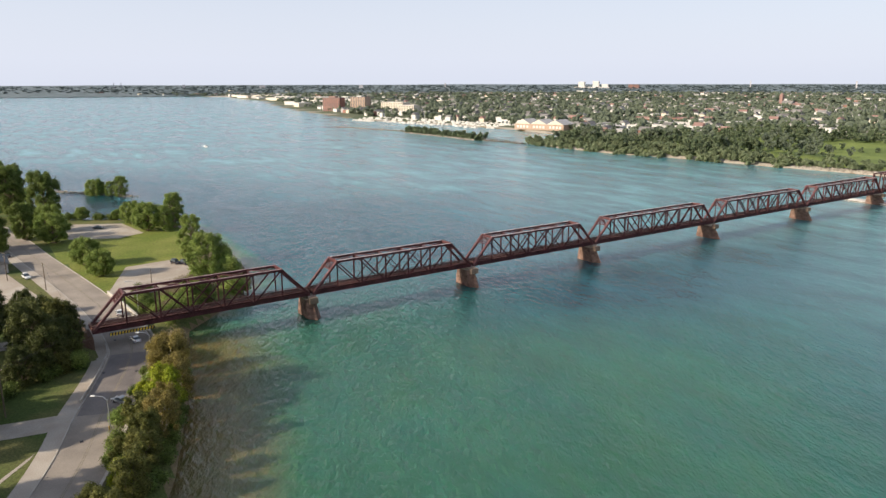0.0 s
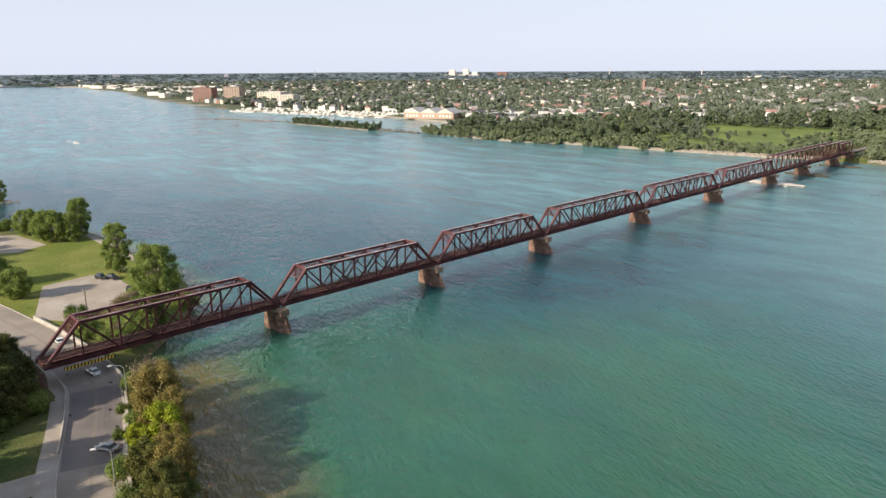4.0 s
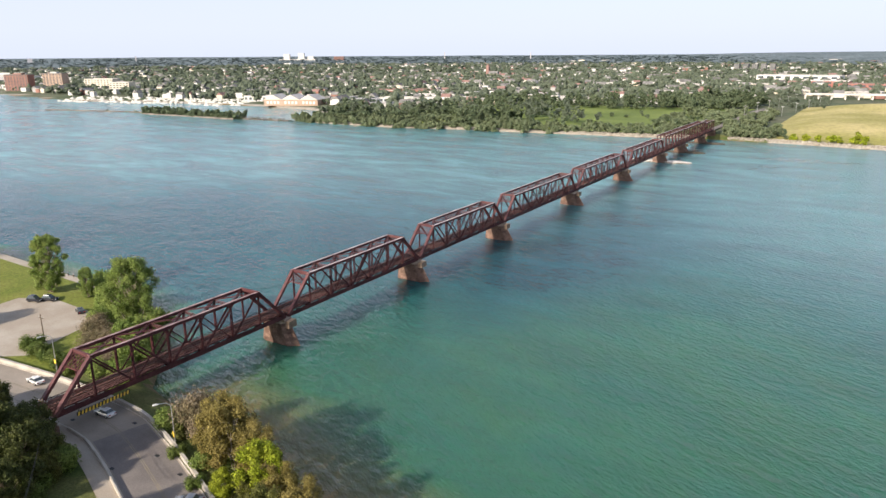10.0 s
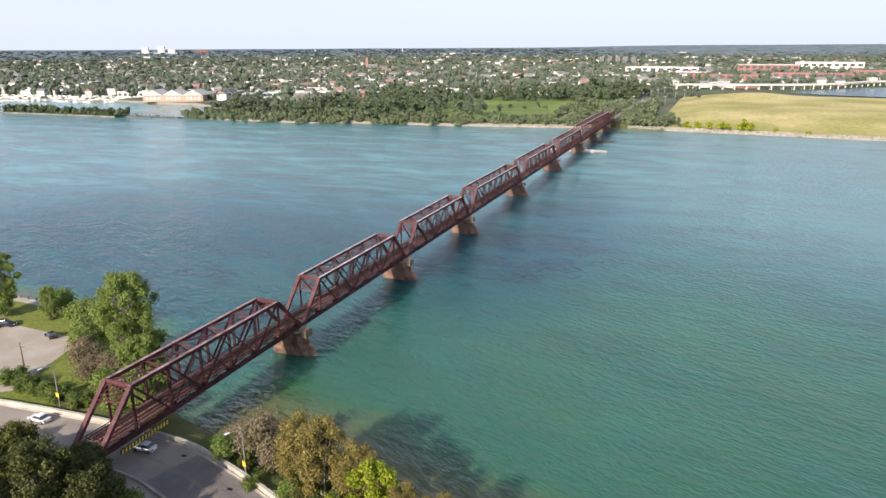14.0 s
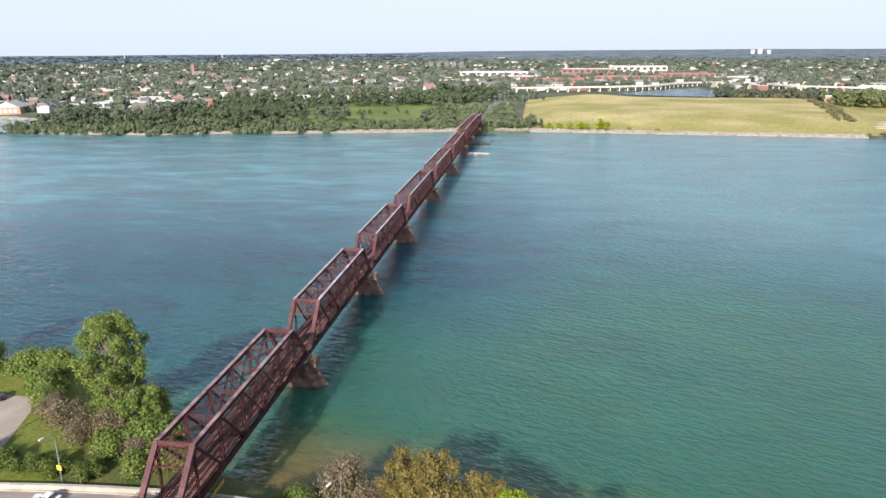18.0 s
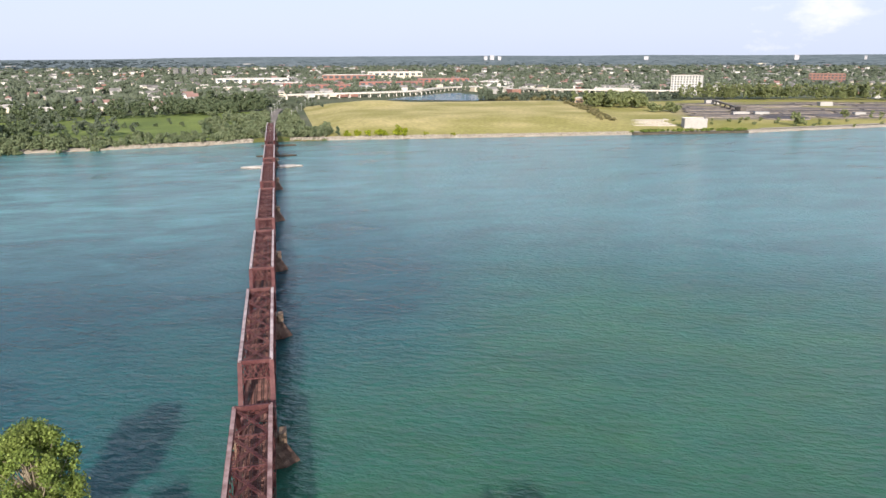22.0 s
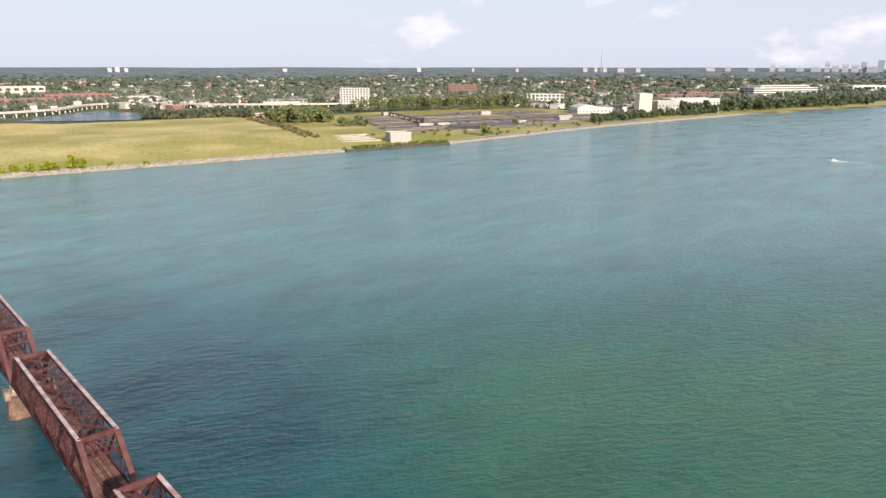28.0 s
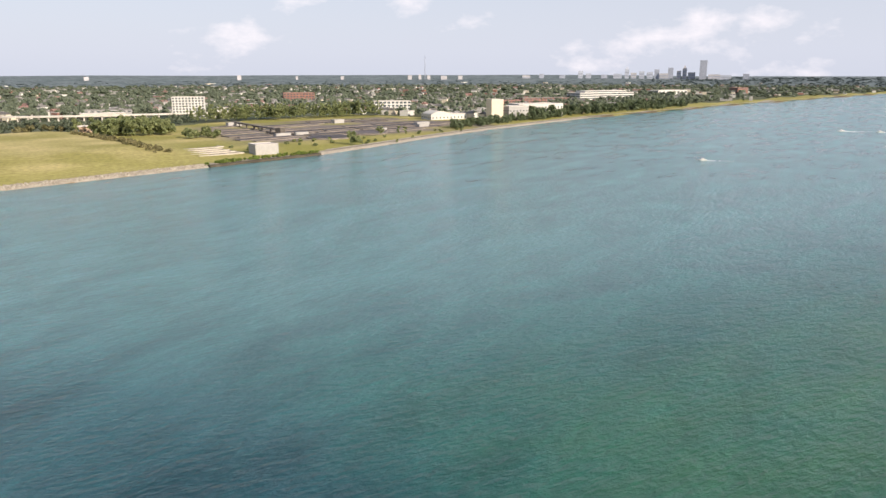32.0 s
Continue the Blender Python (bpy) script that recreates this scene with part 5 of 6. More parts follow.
def far_clumps(name, spots, lumps, leaves, label, ground=None, low=0.25):
    """Trees too far to show leaves: each a heap of small ragged lumps with an uneven outline."""
    spots = np.array(spots, float)
    n = len(spots)
    base = np.array([(ground or land_height)(x, y) for x, y in spots[:, :2]])
    ang, off = RNG.uniform(0, 2 * np.pi, (n, lumps)), RNG.uniform(0.0, 0.75, (n, lumps))
    c = np.stack([spots[:, 0, None] + np.cos(ang) * off * spots[:, 3, None], spots[:, 1, None] + np.sin(ang) * off * spots[:, 3, None],
                  base[:, None] + spots[:, 2, None] * RNG.uniform(low, 0.85, (n, lumps))], 2)
    r = np.stack([spots[:, 3, None] * RNG.uniform(0.28, 0.55, (n, lumps))] * 2 + [spots[:, 2, None] * RNG.uniform(0.16, 0.3, (n, lumps))], 2)
    v = c[:, :, None, :] + ICO * r[:, :, None, :] * RNG.uniform(0.65, 1.35, (n, lumps, 12, 1))
    f = (ICO_F[None] + 12 * np.arange(n * lumps)[:, None, None]).reshape(-1, 3)
    me = bpy.data.meshes.new(name)
    me.from_pydata(v.reshape(-1, 3).tolist(), [], f.tolist())
    me.materials.append(leaves)
    me.update()
    return tagged(new(name, me), label, "woods", kind="stuff")


def scatter(count, inside, box, h, r):
    out_ = []
    x0, x1, y0, y1 = box
    for _ in range(count * 30):
        if len(out_) >= count:
            break
        x, y = RNG.uniform(x0, x1), RNG.uniform(y0, y1)
        if inside(x, y):
            k = RNG.uniform(0.75, 1.3)
            out_.append((x, y, RNG.uniform(*h) * k, RNG.uniform(*r) * k))
    return out_


def belt(x0, x1, f0, f1, step, h, r):
    out_ = []
    x = x0
    while x < x1:
        f = RNG.uniform(f0, f1)
        k = 0.95 + 0.7 * noise.noise(Vector((x * 0.03, f * 0.03, 2.5)))      # stands of taller and lower growth
        out_.append((x, along(x, FAR_BANK) + f, RNG.uniform(*h) * k, RNG.uniform(*r)))
        x += step * RNG.uniform(0.5, 1.5)
    return out_


far_woods("shore_bushes", belt(-412, -120, -3, 5, 3.4, (4, 9), (3, 6)) + belt(-412, -150, 8, 26, 4.0, (6, 11), (3.5, 6)) + belt(-120, -12, 2, 11, 4.6, (3, 8.5), (2.5, 5)) + belt(-150, -12, 12, 40, 6, (3, 7.5), (2.5, 4.8)) + belt(-46, -7, 5, 90, 1.6, (5, 9), (3.5, 5.5)) + belt(-62, -8, 60, 210, 1.1, (5, 10), (3.5, 5.5)) + belt(9, 48, 5, 40, 1.8, (5, 9.5), (4, 6)),
          260, LEAF_SHORE, "light green willow scrub along the far bank", size=0.12)
far_woods("shore_trees", belt(-412, -190, 20, 80, 2.2, (9, 18), (4, 6.5)) + belt(-400, -120, 4, 22, 13, (10, 14), (4.5, 6)) + belt(13, 55, 4, 26, 3.2, (4, 7.5), (2.6, 4.4)) + belt(-60, -7, 30, 120, 3.5, (5, 10), (3, 5)),
          260, LEAF_GROVE, "green trees along the far bank", size=0.12)
far_woods("park_trees", belt(-330, -40, 255, 320, 2.2, (12, 20), (4.5, 6.5)) + belt(-280, -30, 120, 180, 14, (4, 7), (2.6, 3.6)) + belt(-120, -8, 290, 380, 1.1, (14, 22), (5, 7)) + belt(-330, -190, 80, 250, 2.2, (10, 18), (4, 6)),
          190, LEAF_GROVE, "tall green trees behind the park", size=0.14)
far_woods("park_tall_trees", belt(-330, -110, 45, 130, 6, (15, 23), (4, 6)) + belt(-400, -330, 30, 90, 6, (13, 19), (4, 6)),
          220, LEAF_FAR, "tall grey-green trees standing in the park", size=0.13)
far_woods("railway_scrub", [(sg * RNG.uniform(6, 24) + 3, RNG.uniform(500, 700), RNG.uniform(4, 8), RNG.uniform(3, 4.6)) for sg in (-1, 1) for _ in range(55)], 150, LEAF_SHORE, "green scrub beside the railway on the far bank")


EXP = [(20, 1000), (100, 1015), (180, 1037), (240, 1075), (290, 1150), (340, 1188), (390, 1184), (428, 1135), (455, 1065), (500, 1020), (545, 988), (610, 950), (700, 905)]


def free(x, y):
    f = far_in(x, y)
    if any(math.hypot(x - px, y - py) < 34 for px, py in EXP) or (165 < x < 345 and y < 1125):
        return False
    if f < 45 or (20 < x < 420 and f < 440) or (-330 < x < 25 and f < 320) or (300 < x < 830 and f < 330) or (-40 < x < 860 and y < 1045 - 0.12 * max(0, x - 400)):
        return False
    return math.hypot(x, y) < 4300


def near_town(x, y):
    return free(x, y) and math.hypot(x, y) < 1900


def far_town(x, y):
    return free(x, y) and math.hypot(x, y) >= 1800


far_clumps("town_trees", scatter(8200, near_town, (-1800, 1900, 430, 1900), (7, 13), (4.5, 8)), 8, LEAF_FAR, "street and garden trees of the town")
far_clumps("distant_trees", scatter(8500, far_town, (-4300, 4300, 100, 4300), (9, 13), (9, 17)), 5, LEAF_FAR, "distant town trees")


def rise(x, y):
    """Height of the plain or of the rise that closes the horizon."""
    return max(land_height(x, y), 2 + 50 * (math.hypot(x, y) - 3600) / 1050)


def on_rise(x, y):
    return 3500 < math.hypot(x, y) < 4480 and y > -200 - 0.45 * abs(x) and not (x < -1200 and far_in(x, y) < 30 and math.hypot(x, y) < 3900)


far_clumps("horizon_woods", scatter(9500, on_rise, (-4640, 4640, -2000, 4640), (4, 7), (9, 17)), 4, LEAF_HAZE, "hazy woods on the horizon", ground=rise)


def houses(name, spots, label):
    """Gabled houses in one mesh: walls of several paints, dark window bands left to the shade of eaves, roofs."""
    s = Shape()
    for x, y, w, d, h, turn, wall_m, roof_m in spots:
        c, sn = math.cos(turn), math.sin(turn)
        z = land_height(x, y) - 0.3
        T = lambda px, py, pz: (x + px * c - py * sn, y + px * sn + py * c, z + pz)
        s.hexa([T(-w, -d, 0), T(w, -d, 0), T(w, d, 0), T(-w, d, 0), T(-w, -d, h), T(w, -d, h), T(w, d, h), T(-w, d, h)], wall_m)
        if roof_m == 4:
            s.hexa([T(-w - .3, -d - .3, h), T(w + .3, -d - .3, h), T(w + .3, d + .3, h), T(-w - .3, d + .3, h), T(-w - .3, -d - .3, h + .6), T(w + .3, -d - .3, h + .6), T(w + .3, d + .3, h + .6), T(-w - .3, d + .3, h + .6)], roof_m)
        else:
            k = w * 0.8
            s.add([T(-w - .4, -d - .4, h), T(w + .4, -d - .4, h), T(w + .4, d + .4, h), T(-w - .4, d + .4, h), T(0, -d - .4, h + k), T(0, d + .4, h + k)],
                  [(0, 1, 4), (2, 3, 5), (1, 2, 5, 4), (3, 0, 4, 5)], roof_m)
    return tagged(new(name, s.mesh(name, WALL_W, WALL_C, BRICK, WALL_G, ROOF_P, ROOF_G, ROOF_R)), label, "houses", kind="stuff")


def house_spots(count, inside, box):
    out_ = []
    for _ in range(count * 30):
        if len(out_) >= count:
            break
        x, y = RNG.uniform(box[0], box[1]), RNG.uniform(box[2], box[3])
        if not inside(x, y):
            continue
        flat = RNG.random() < 0.22
        turn = 0.25 + (math.pi / 2 if RNG.random() < 0.5 else 0)
        if flat:
            out_.append((x, y, RNG.uniform(8, 22), RNG.uniform(7, 14), RNG.uniform(4, 8), turn, int(RNG.choice([0, 1, 2, 3])), 4))
        else:
            out_.append((x, y, RNG.uniform(3.8, 5.5), RNG.uniform(5, 9), RNG.uniform(6, 9), turn, int(RNG.choice([0, 0, 0, 0, 1, 2, 3])), int(RNG.choice([5, 5, 5, 5, 5, 4, 4, 6]))))
    return out_


houses("town_houses", house_spots(1450, near_town, (-1500, 1800, 500, 1900)), "gabled houses and flat sheds among trees")
houses("distant_houses", house_spots(1900, far_town, (-4200, 4200, 150, 4200)), "pale distant houses and sheds")


def rise_houses():
    s = Shape()
    for x, y, *_ in scatter(50, lambda x, y: on_rise(x, y) and math.hypot(x, y) < 4050, (-4300, 4300, -1500, 4300), (1, 2), (1, 2)):
        z, w, d, h = rise(x, y) - 1, RNG.uniform(6, 30), RNG.uniform(6, 14), RNG.uniform(5, 9)
        s.hexa([(x - w, y - d, z), (x + w, y - d, z), (x + w, y + d, z), (x - w, y + d, z), (x - w, y - d, z + h), (x + w, y - d, z + h), (x + w, y + d, z + h), (x - w, y + d, z + h)], int(RNG.choice([0, 1, 2, 3])))
    return tagged(new("horizon_buildings", s.mesh("horizon_buildings", WALL_W, WALL_C, WALL_G, ROOF_R)), "pale sheds and blocks on the horizon", "buildings", kind="stuff")


rise_houses()

# ---- buildings of the far bank ----


def block(name, x, y, w, d, h, turn, wall_m, roof_m, label, floors=3, bays=6, win=(0.6, 0.5), band=False, parapet=0.8, group="buildings of the far bank", category="building"):
    """A flat-roofed building: walls, parapet roof, a window for each bay and floor on its two seen sides, or one band a floor."""
    z = land_height(x, y) - 0.4
    b = thing(name, (x, y, z), label, category, group)
    b.rotation_euler = (0, 0, radians(turn))
    part("wall", Shape().box(-w / 2, w / 2, -d / 2, d / 2, 0, h), wall_m, b)
    r = Shape().box(-w / 2 - .2, w / 2 + .2, -d / 2 - .2, d / 2 + .2, h, h + 0.25)
    for x0, x1, y0, y1 in ((-w / 2, w / 2, -d / 2, -d / 2 + .4), (-w / 2, w / 2, d / 2 - .4, d / 2), (-w / 2, -w / 2 + .4, -d / 2 + .4, d / 2 - .4), (w / 2 - .4, w / 2, -d / 2 + .4, d / 2 - .4)):
        r.box(x0, x1, y0, y1, h + .25, h + parapet)
    part("roof", r, roof_m, b)
    fh = h / floors
    sw = w / bays
    if band:
        me = Shape().box(-w / 2 + 0.6, w / 2 - 0.6, -d / 2 - 0.06, -d / 2 + 0.1, 0, fh * win[1]).mesh("window", GLASS)
        for f in range(floors):
            part("window", me, None, b, at=(0, 0, f * fh + fh * 0.3))
    else:
        me = Shape().box(-sw * win[0] / 2, sw * win[0] / 2, -0.06, 0.1, 0, fh * win[1]).mesh("window", GLASS)
        for f in range(floors):
            for i in range(bays):
                part("window", me, None, b, at=(-w / 2 + (i + .5) * sw, -d / 2, f * fh + fh * 0.28))
    nb = max(1, int(d / sw)) if not band else 3
    sd = d / nb
    me2 = Shape().box(-0.06, 0.1, -sd * win[0] / 2, sd * win[0] / 2, 0, fh * win[1]).mesh("window", GLASS)
    for f in range(floors):
        for i in range(nb):
            part("window", me2, None, b, at=(-w / 2, -d / 2 + (i + .5) * sd, f * fh + fh * 0.28))
    return b


def roof_box(parent, x0, x1, y0, y1, h0, h1, mat, label="roof plant room"):
    return part("penthouse", Shape().box(x0, x1, y0, y1, h0, h1), mat, parent, label)


# brick towers by the harbour
t1 = block("apartment_tower", -1308, 630, 46, 22, 30, 30, BRICK, ROOF_G, "red brick apartment tower by the harbour", 11, 8)
roof_box(t1, -8, 8, -6, 6, 30, 33, BRICK)
t2 = block("apartment_tower", -1250, 668, 38, 24, 32, 30, BRICK_TAN, ROOF_G, "tan brick apartment tower by the harbour", 11, 6)
roof_box(t2, -6, 6, -6, 6, 32, 35, WALL_W)
block("apartment_block", -1150, 700, 60, 24, 22, 20, WALL_C, ROOF_P, "cream apartment block behind the towers", 6, 9)
block("apartment_block", -1060, 680, 40, 20, 18, 20, WALL_C, ROOF_P, "low cream block near the harbour", 5, 6)
# gabled works by the basin
wk = thing("gabled_works", (-557, 594, land_height(-557, 594) - 0.4), "tan brick works with three pale gables", "building", "buildings of the far bank")
wk.rotation_euler = (0, 0, radians(20))
part("wall", Shape().box(-38, 38, -16, 16, 0, 8), BRICK_TAN, wk)
for k in range(3):
    x0 = -38 + k * 25.3
    s = Shape().add([(x0, -16.3, 8), (x0 + 25.3, -16.3, 8), (x0 + 25.3, 16.3, 8), (x0, 16.3, 8), (x0 + 12.6, -16.3, 14.5), (x0 + 12.6, 16.3, 14.5)], [(0, 1, 4), (2, 3, 5), (1, 2, 5, 4), (3, 0, 4, 5)])
    part("roof", s, ROOF_P, wk)
    part("gable", Shape().add([(x0 + 1, -16.5, 8), (x0 + 24.3, -16.5, 8), (x0 + 12.6, -16.5, 14), (x0 + 1, -16.35, 8), (x0 + 24.3, -16.35, 8), (x0 + 12.6, -16.35, 14)], [(0, 1, 2), (5, 4, 3), (0, 3, 4, 1), (1, 4, 5, 2), (2, 5, 3, 0)]), WALL_C, wk)
    for j in range(4):
        part("window", Shape().box(x0 + 4 + j * 5, x0 + 7 + j * 5, -16.12, -15.9, 2.5, 6.0), WALL_W, wk, "pale works window")
block("boat_shed", -650, 632, 60, 24, 7, 15, WALL_W, ROOF_P, "long white boat shed beside the basin", 1, 8)
block("boat_shed", -455, 690, 50, 22, 7, 20, WALL_W, ROOF_P, "white flat shed behind the works", 1, 8)
block("boat_shed", -400, 735, 70, 26, 6, 10, WALL_W, ROOF_P, "low white shed among trees", 1, 9)
block("boat_shed", -330, 720, 70, 30, 6, 10, WALL_C, ROOF_P, "low pale shed behind the park trees", 1, 9)
block("boat_shed", -470, 760, 90, 30, 7, 12, WALL_W, ROOF_P, "long white warehouse behind the shore trees", 1, 12)
block("boat_shed", -230, 800, 80, 26, 7, 6, WALL_G, ROOF_P, "long grey warehouse behind the park", 1, 10)
block("boat_shed", -560, 860, 100, 36, 8, 12, BRICK, ROOF_R, "low brick warehouse with a red roof", 1, 12)
# church with a square tower
ch = thing("church", (-800, 1585, land_height(-800, 1585) - 0.4), "red brick church with a tall square tower", "church", "buildings of the far bank")
part("tower", Shape().box(-4, 4, -4, 4, 0, 29), ROOF_R, ch)
part("spire", Shape().prism([(-4.3, -4.3), (4.3, -4.3), (4.3, 4.3), (-4.3, 4.3)], 29, 35, 0, 0.85), ROOF_R, ch)
part("nave", Shape().box(4.1, 30, -8, 8, 0, 10), BRICK_TAN, ch)
part("roof", Shape().add([(4.2, -9, 10), (31, -9, 10), (31, 9, 10), (4.2, 9, 10), (4.2, 0, 17), (31, 0, 17)], [(0, 1, 5, 4), (2, 3, 4, 5), (1, 2, 5), (3, 0, 4)]), ROOF_G, ch)
# white hospital on the horizon
hp = block("hospital", -2900, 3090, 210, 60, 30, 35, WALL_W, ROOF_P, "white hospital on the horizon", 5, 14, parapet=2)
for k, (x0, x1, hh) in enumerate(((-80, -45, 62), (5, 40, 66), (60, 95, 48))):
    part("tower", Shape().box(x0, x1, -20, 20, 30, hh), WALL_W, hp)
block("hospital_wing", -2700, 3230, 60, 40, 46, 35, BRICK, ROOF_R, "red brick wing beside the white hospital", 7, 8)
# factories beyond the meadow
for x, y, w, d, h, wm, rm, lab in ((94, 1235, 110, 40, 12, BRICK_RED, ROOF_R, "long red brick factory behind the meadow"), (230, 1310, 150, 50, 13, BRICK_RED, ROOF_R, "wide red factory hall with a red roof"),
                                   (20, 1340, 90, 40, 12, BRICK_RED, ROOF_P, "brick factory with a pale roof"), (-40, 1500, 180, 60, 16, WALL_W, ROOF_P, "large pale warehouse behind the factories"),
                                   (170, 1560, 140, 50, 20, BRICK, ROOF_P, "tall brick mill behind the meadow"), (360, 1420, 130, 46, 14, BRICK_RED, ROOF_R, "red factory hall near the expressway"),
                                   (-90, 1250, 100, 36, 9, WALL_C, ROOF_P, "long cream depot by the railway"), (60, 1090, 120, 30, 7, WALL_C, ROOF_P, "low cream depot beside the tracks"),
                                   (430, 1320, 90, 40, 11, WALL_W, ROOF_P, "white warehouse near the expressway"), (300, 1700, 160, 60, 22, WALL_C, ROOF_P, "cream mill on the rise")):
    block("factory", x, y, w * 0.85, d * 0.8, h, -8, wm, rm, lab, 2, 9)
for k in range(5):
    block("apartment_tower", -300 + k * 24, 2300 + 14 * k, 16, 16, 24, -5, ROOF_G, ROOF_G, "dark grey apartment tower on the skyline", 9, 5)
# expressway viaduct
vd = thing("viaduct", (0, 0, 0), "pale concrete expressway viaduct on slim columns", "viaduct")
cv = curve(EXP, 5)
for p, q in zip(cv, cv[1:]):
    d = Vector((q[0] - p[0], q[1] - p[1], 0))
    part("deck", Shape().beam((*p, 10.2), (*q, 10.2), 13, 1.4, (-d.y, d.x, 0)).beam((*p, 11.2), (*q, 11.2), 13.6, 0.9, (-d.y, d.x, 0)), VIADUCT, vd)
    n = d.normalized()
    for k in (-3.5, 3.5):
        px, py = p[0] - n.y * k, p[1] + n.x * k
        part("column", Shape().box(px - .8, px + .8, py - .8, py + .8, land_height(px, py) - 0.5, 9.6), VIADUCT, vd)
# creek behind the meadow
pad("water_creek", [(165, 945), (200, 918), (285, 882), (322, 900), (332, 990), (315, 1105), (262, 1070), (205, 1005)], WATER, "still creek behind the meadow", land_height(300, 1100) + 0.4)
# cream tower block and its neighbours
block("office_block", 655, 938, 46, 24, 31, -41, WALL_W, ROOF_P, "white office block with a grid of dark windows", 8, 10, (0.6, 0.62))
block("shop", 700, 915, 18, 16, 14, -41, WALL_W, ROOF_P, "small white building beside the office block", 3, 3)
block("shop", 560, 1010, 60, 26, 9, -30, WALL_C, ROOF_P, "cream flat shop near the expressway", 2, 8)
block("shop", 610, 1080, 70, 26, 10, -30, WALL_G, ROOF_G, "grey flat shop near the expressway", 2, 8)
block("office_block", 930, 765, 62, 26, 20, -44, WALL_W, ROOF_P, "white office building with square windows", 4, 9, (0.7, 0.6))
block("school", 1160, 1215, 70, 30, 22, -40, BRICK, ROOF_R, "red brick school with tall windows", 4, 10)
# white market hall and depot on the shore
block("stair_tower", 858, 524, 19, 16, 29, -32, WALL_C, ROOF_P, "tall tan stair tower of the market hall", 1, 1, (0.01, 0.01))
block("market_hall", 884, 506, 32, 24, 19, -32, WALL_G, ROOF_P, "grey hall beside the stair tower", 2, 6, (0.4, 0.2))
block("market_hall", 962, 512, 78, 34, 20, -32, WALL_W, ROOF_P, "long white hall with a plain upper storey", 2, 14, (0.4, 0.35))
dp = block("depot", 842, 600, 58, 34, 8, -30, WALL_W, ROOF_P, "white depot with a low vaulted roof", 1, 10, (0.35, 0.3))
part("vault", Shape().add([(px, py, 8.3 + 4.2 * math.sin(math.pi * k / 8)) for k in range(9) for px, py in ((-29 + 4 * k, -17), (-29 + 4 * k, 17))],
                          [(2 * k, 2 * k + 2, 2 * k + 3, 2 * k + 1) for k in range(8)] + [tuple(range(16, -1, -2)), tuple(range(1, 18, 2))]), WALL_W, dp, "white vaulted roof")
block("depot", 905, 582, 44, 22, 7, -30, WALL_W, ROOF_P, "white flat depot beside the river road", 1, 6, (0.35, 0.3))
block("shed", 414, 804, 20, 12, 7, -28, BRICK_TAN, ROOF_P, "small tan shed at the end of the meadow", 1, 3, (0.3, 0.3))
# long terraced office
lo = block("terraced_office", 1649, 677, 170, 50, 20, -27, WALL_W, ROOF_P, "long white terraced office with dark bands", 4, 10, (0.9, 0.45), band=True)
part("upper_storey", Shape().box(-60, 70, -14, 20, 20.3, 25), WALL_W, lo, "set-back white upper storey")
part("window", Shape().box(-58, 68, -14.1, -13.9, 21.4, 23.4), GLASS, lo)
block("brick_house_row", 1250, 690, 110, 24, 13, -36, BRICK, ROOF_R, "row of red brick houses above the shore", 3, 14)
block("brick_house_row", 1420, 720, 120, 24, 13, -33, BRICK, ROOF_G, "row of brick houses with grey roofs", 3, 14)
block("shop", 2250, 690, 140, 40, 14, -22, WALL_W, ROOF_P, "long white store near the shore road", 1, 8)
block("brick_house_row", 2450, 520, 60, 30, 20, -20, BRICK, ROOF_R, "red brick block near the shore road", 4, 6)

# grey pump house and treatment plant
block("pump_house", 378, 472, 20, 15, 8.2, -20, WALL_G, ROOF_P, "plain pale pump house at the water's edge", 1, 4, (0.01, 0.01))
plant_ = thing("treatment_plant", (0, 0, 0), "concrete basins and walls of a water treatment plant", "treatment plant")
rnd = random.Random(77)


def plant_at(u, v):
    return 352 + u * 0.982 + v * 0.191, 472 - u * 0.191 + v * 0.982


def slab(name, u, v, w, d, z0, z1, mat, under=None):
    x, y = plant_at(u, v)
    g = land_height(x, y)
    c = [(x + a * 0.982 + b * 0.191, y - a * 0.191 + b * 0.982) for a, b in ((-w / 2, -d / 2), (w / 2, -d / 2), (w / 2, d / 2), (-w / 2, d / 2))]
    return part(name, Shape().prism(c, g + z0, g + z1), mat, under or plant_)


# pale open tanks beside the pump house
for k, (u, v, w) in enumerate(((-8, 14, 40), (-9, 26, 42), (-8, 40, 42), (-8, 54, 44), (2, 72, 46))):
    slab("tank_wall", u, v, w, 2.0, -0.5, 0.95, CONCRETE)
    slab("tank_floor", u, v + 5.5, w - 3, 7, -0.5, 0.3, BASIN)
    slab("tank_wall", u + w / 2 - 1.2, v + 5.5, 1.8, 8.2, -0.5, 0.9, CONCRETE)
# long sludge basins, of uneven lengths
for v, d in ((100, 9), (121, 15), (146, 10), (168, 18), (196, 12), (220, 17), (247, 11), (270, 17), (299, 12)):
    u = 46 + 0.3 * (v - 75) + rnd.uniform(0, 20)
    while u < 385:
        w = rnd.uniform(40, 110)
        if plant_at(u, v)[1] - along(plant_at(u, v)[0], FAR_BANK) > 70 and rnd.random() < 0.86:
            basin = slab("basin", u + w / 2, v, w - 5, d, -0.5, 0.8, BASIN)
            slab("basin_floor", u + w / 2, v + 0.4, w - 8, d - 2.6, 0.8, 0.86, TROUGH, basin)
        u += w
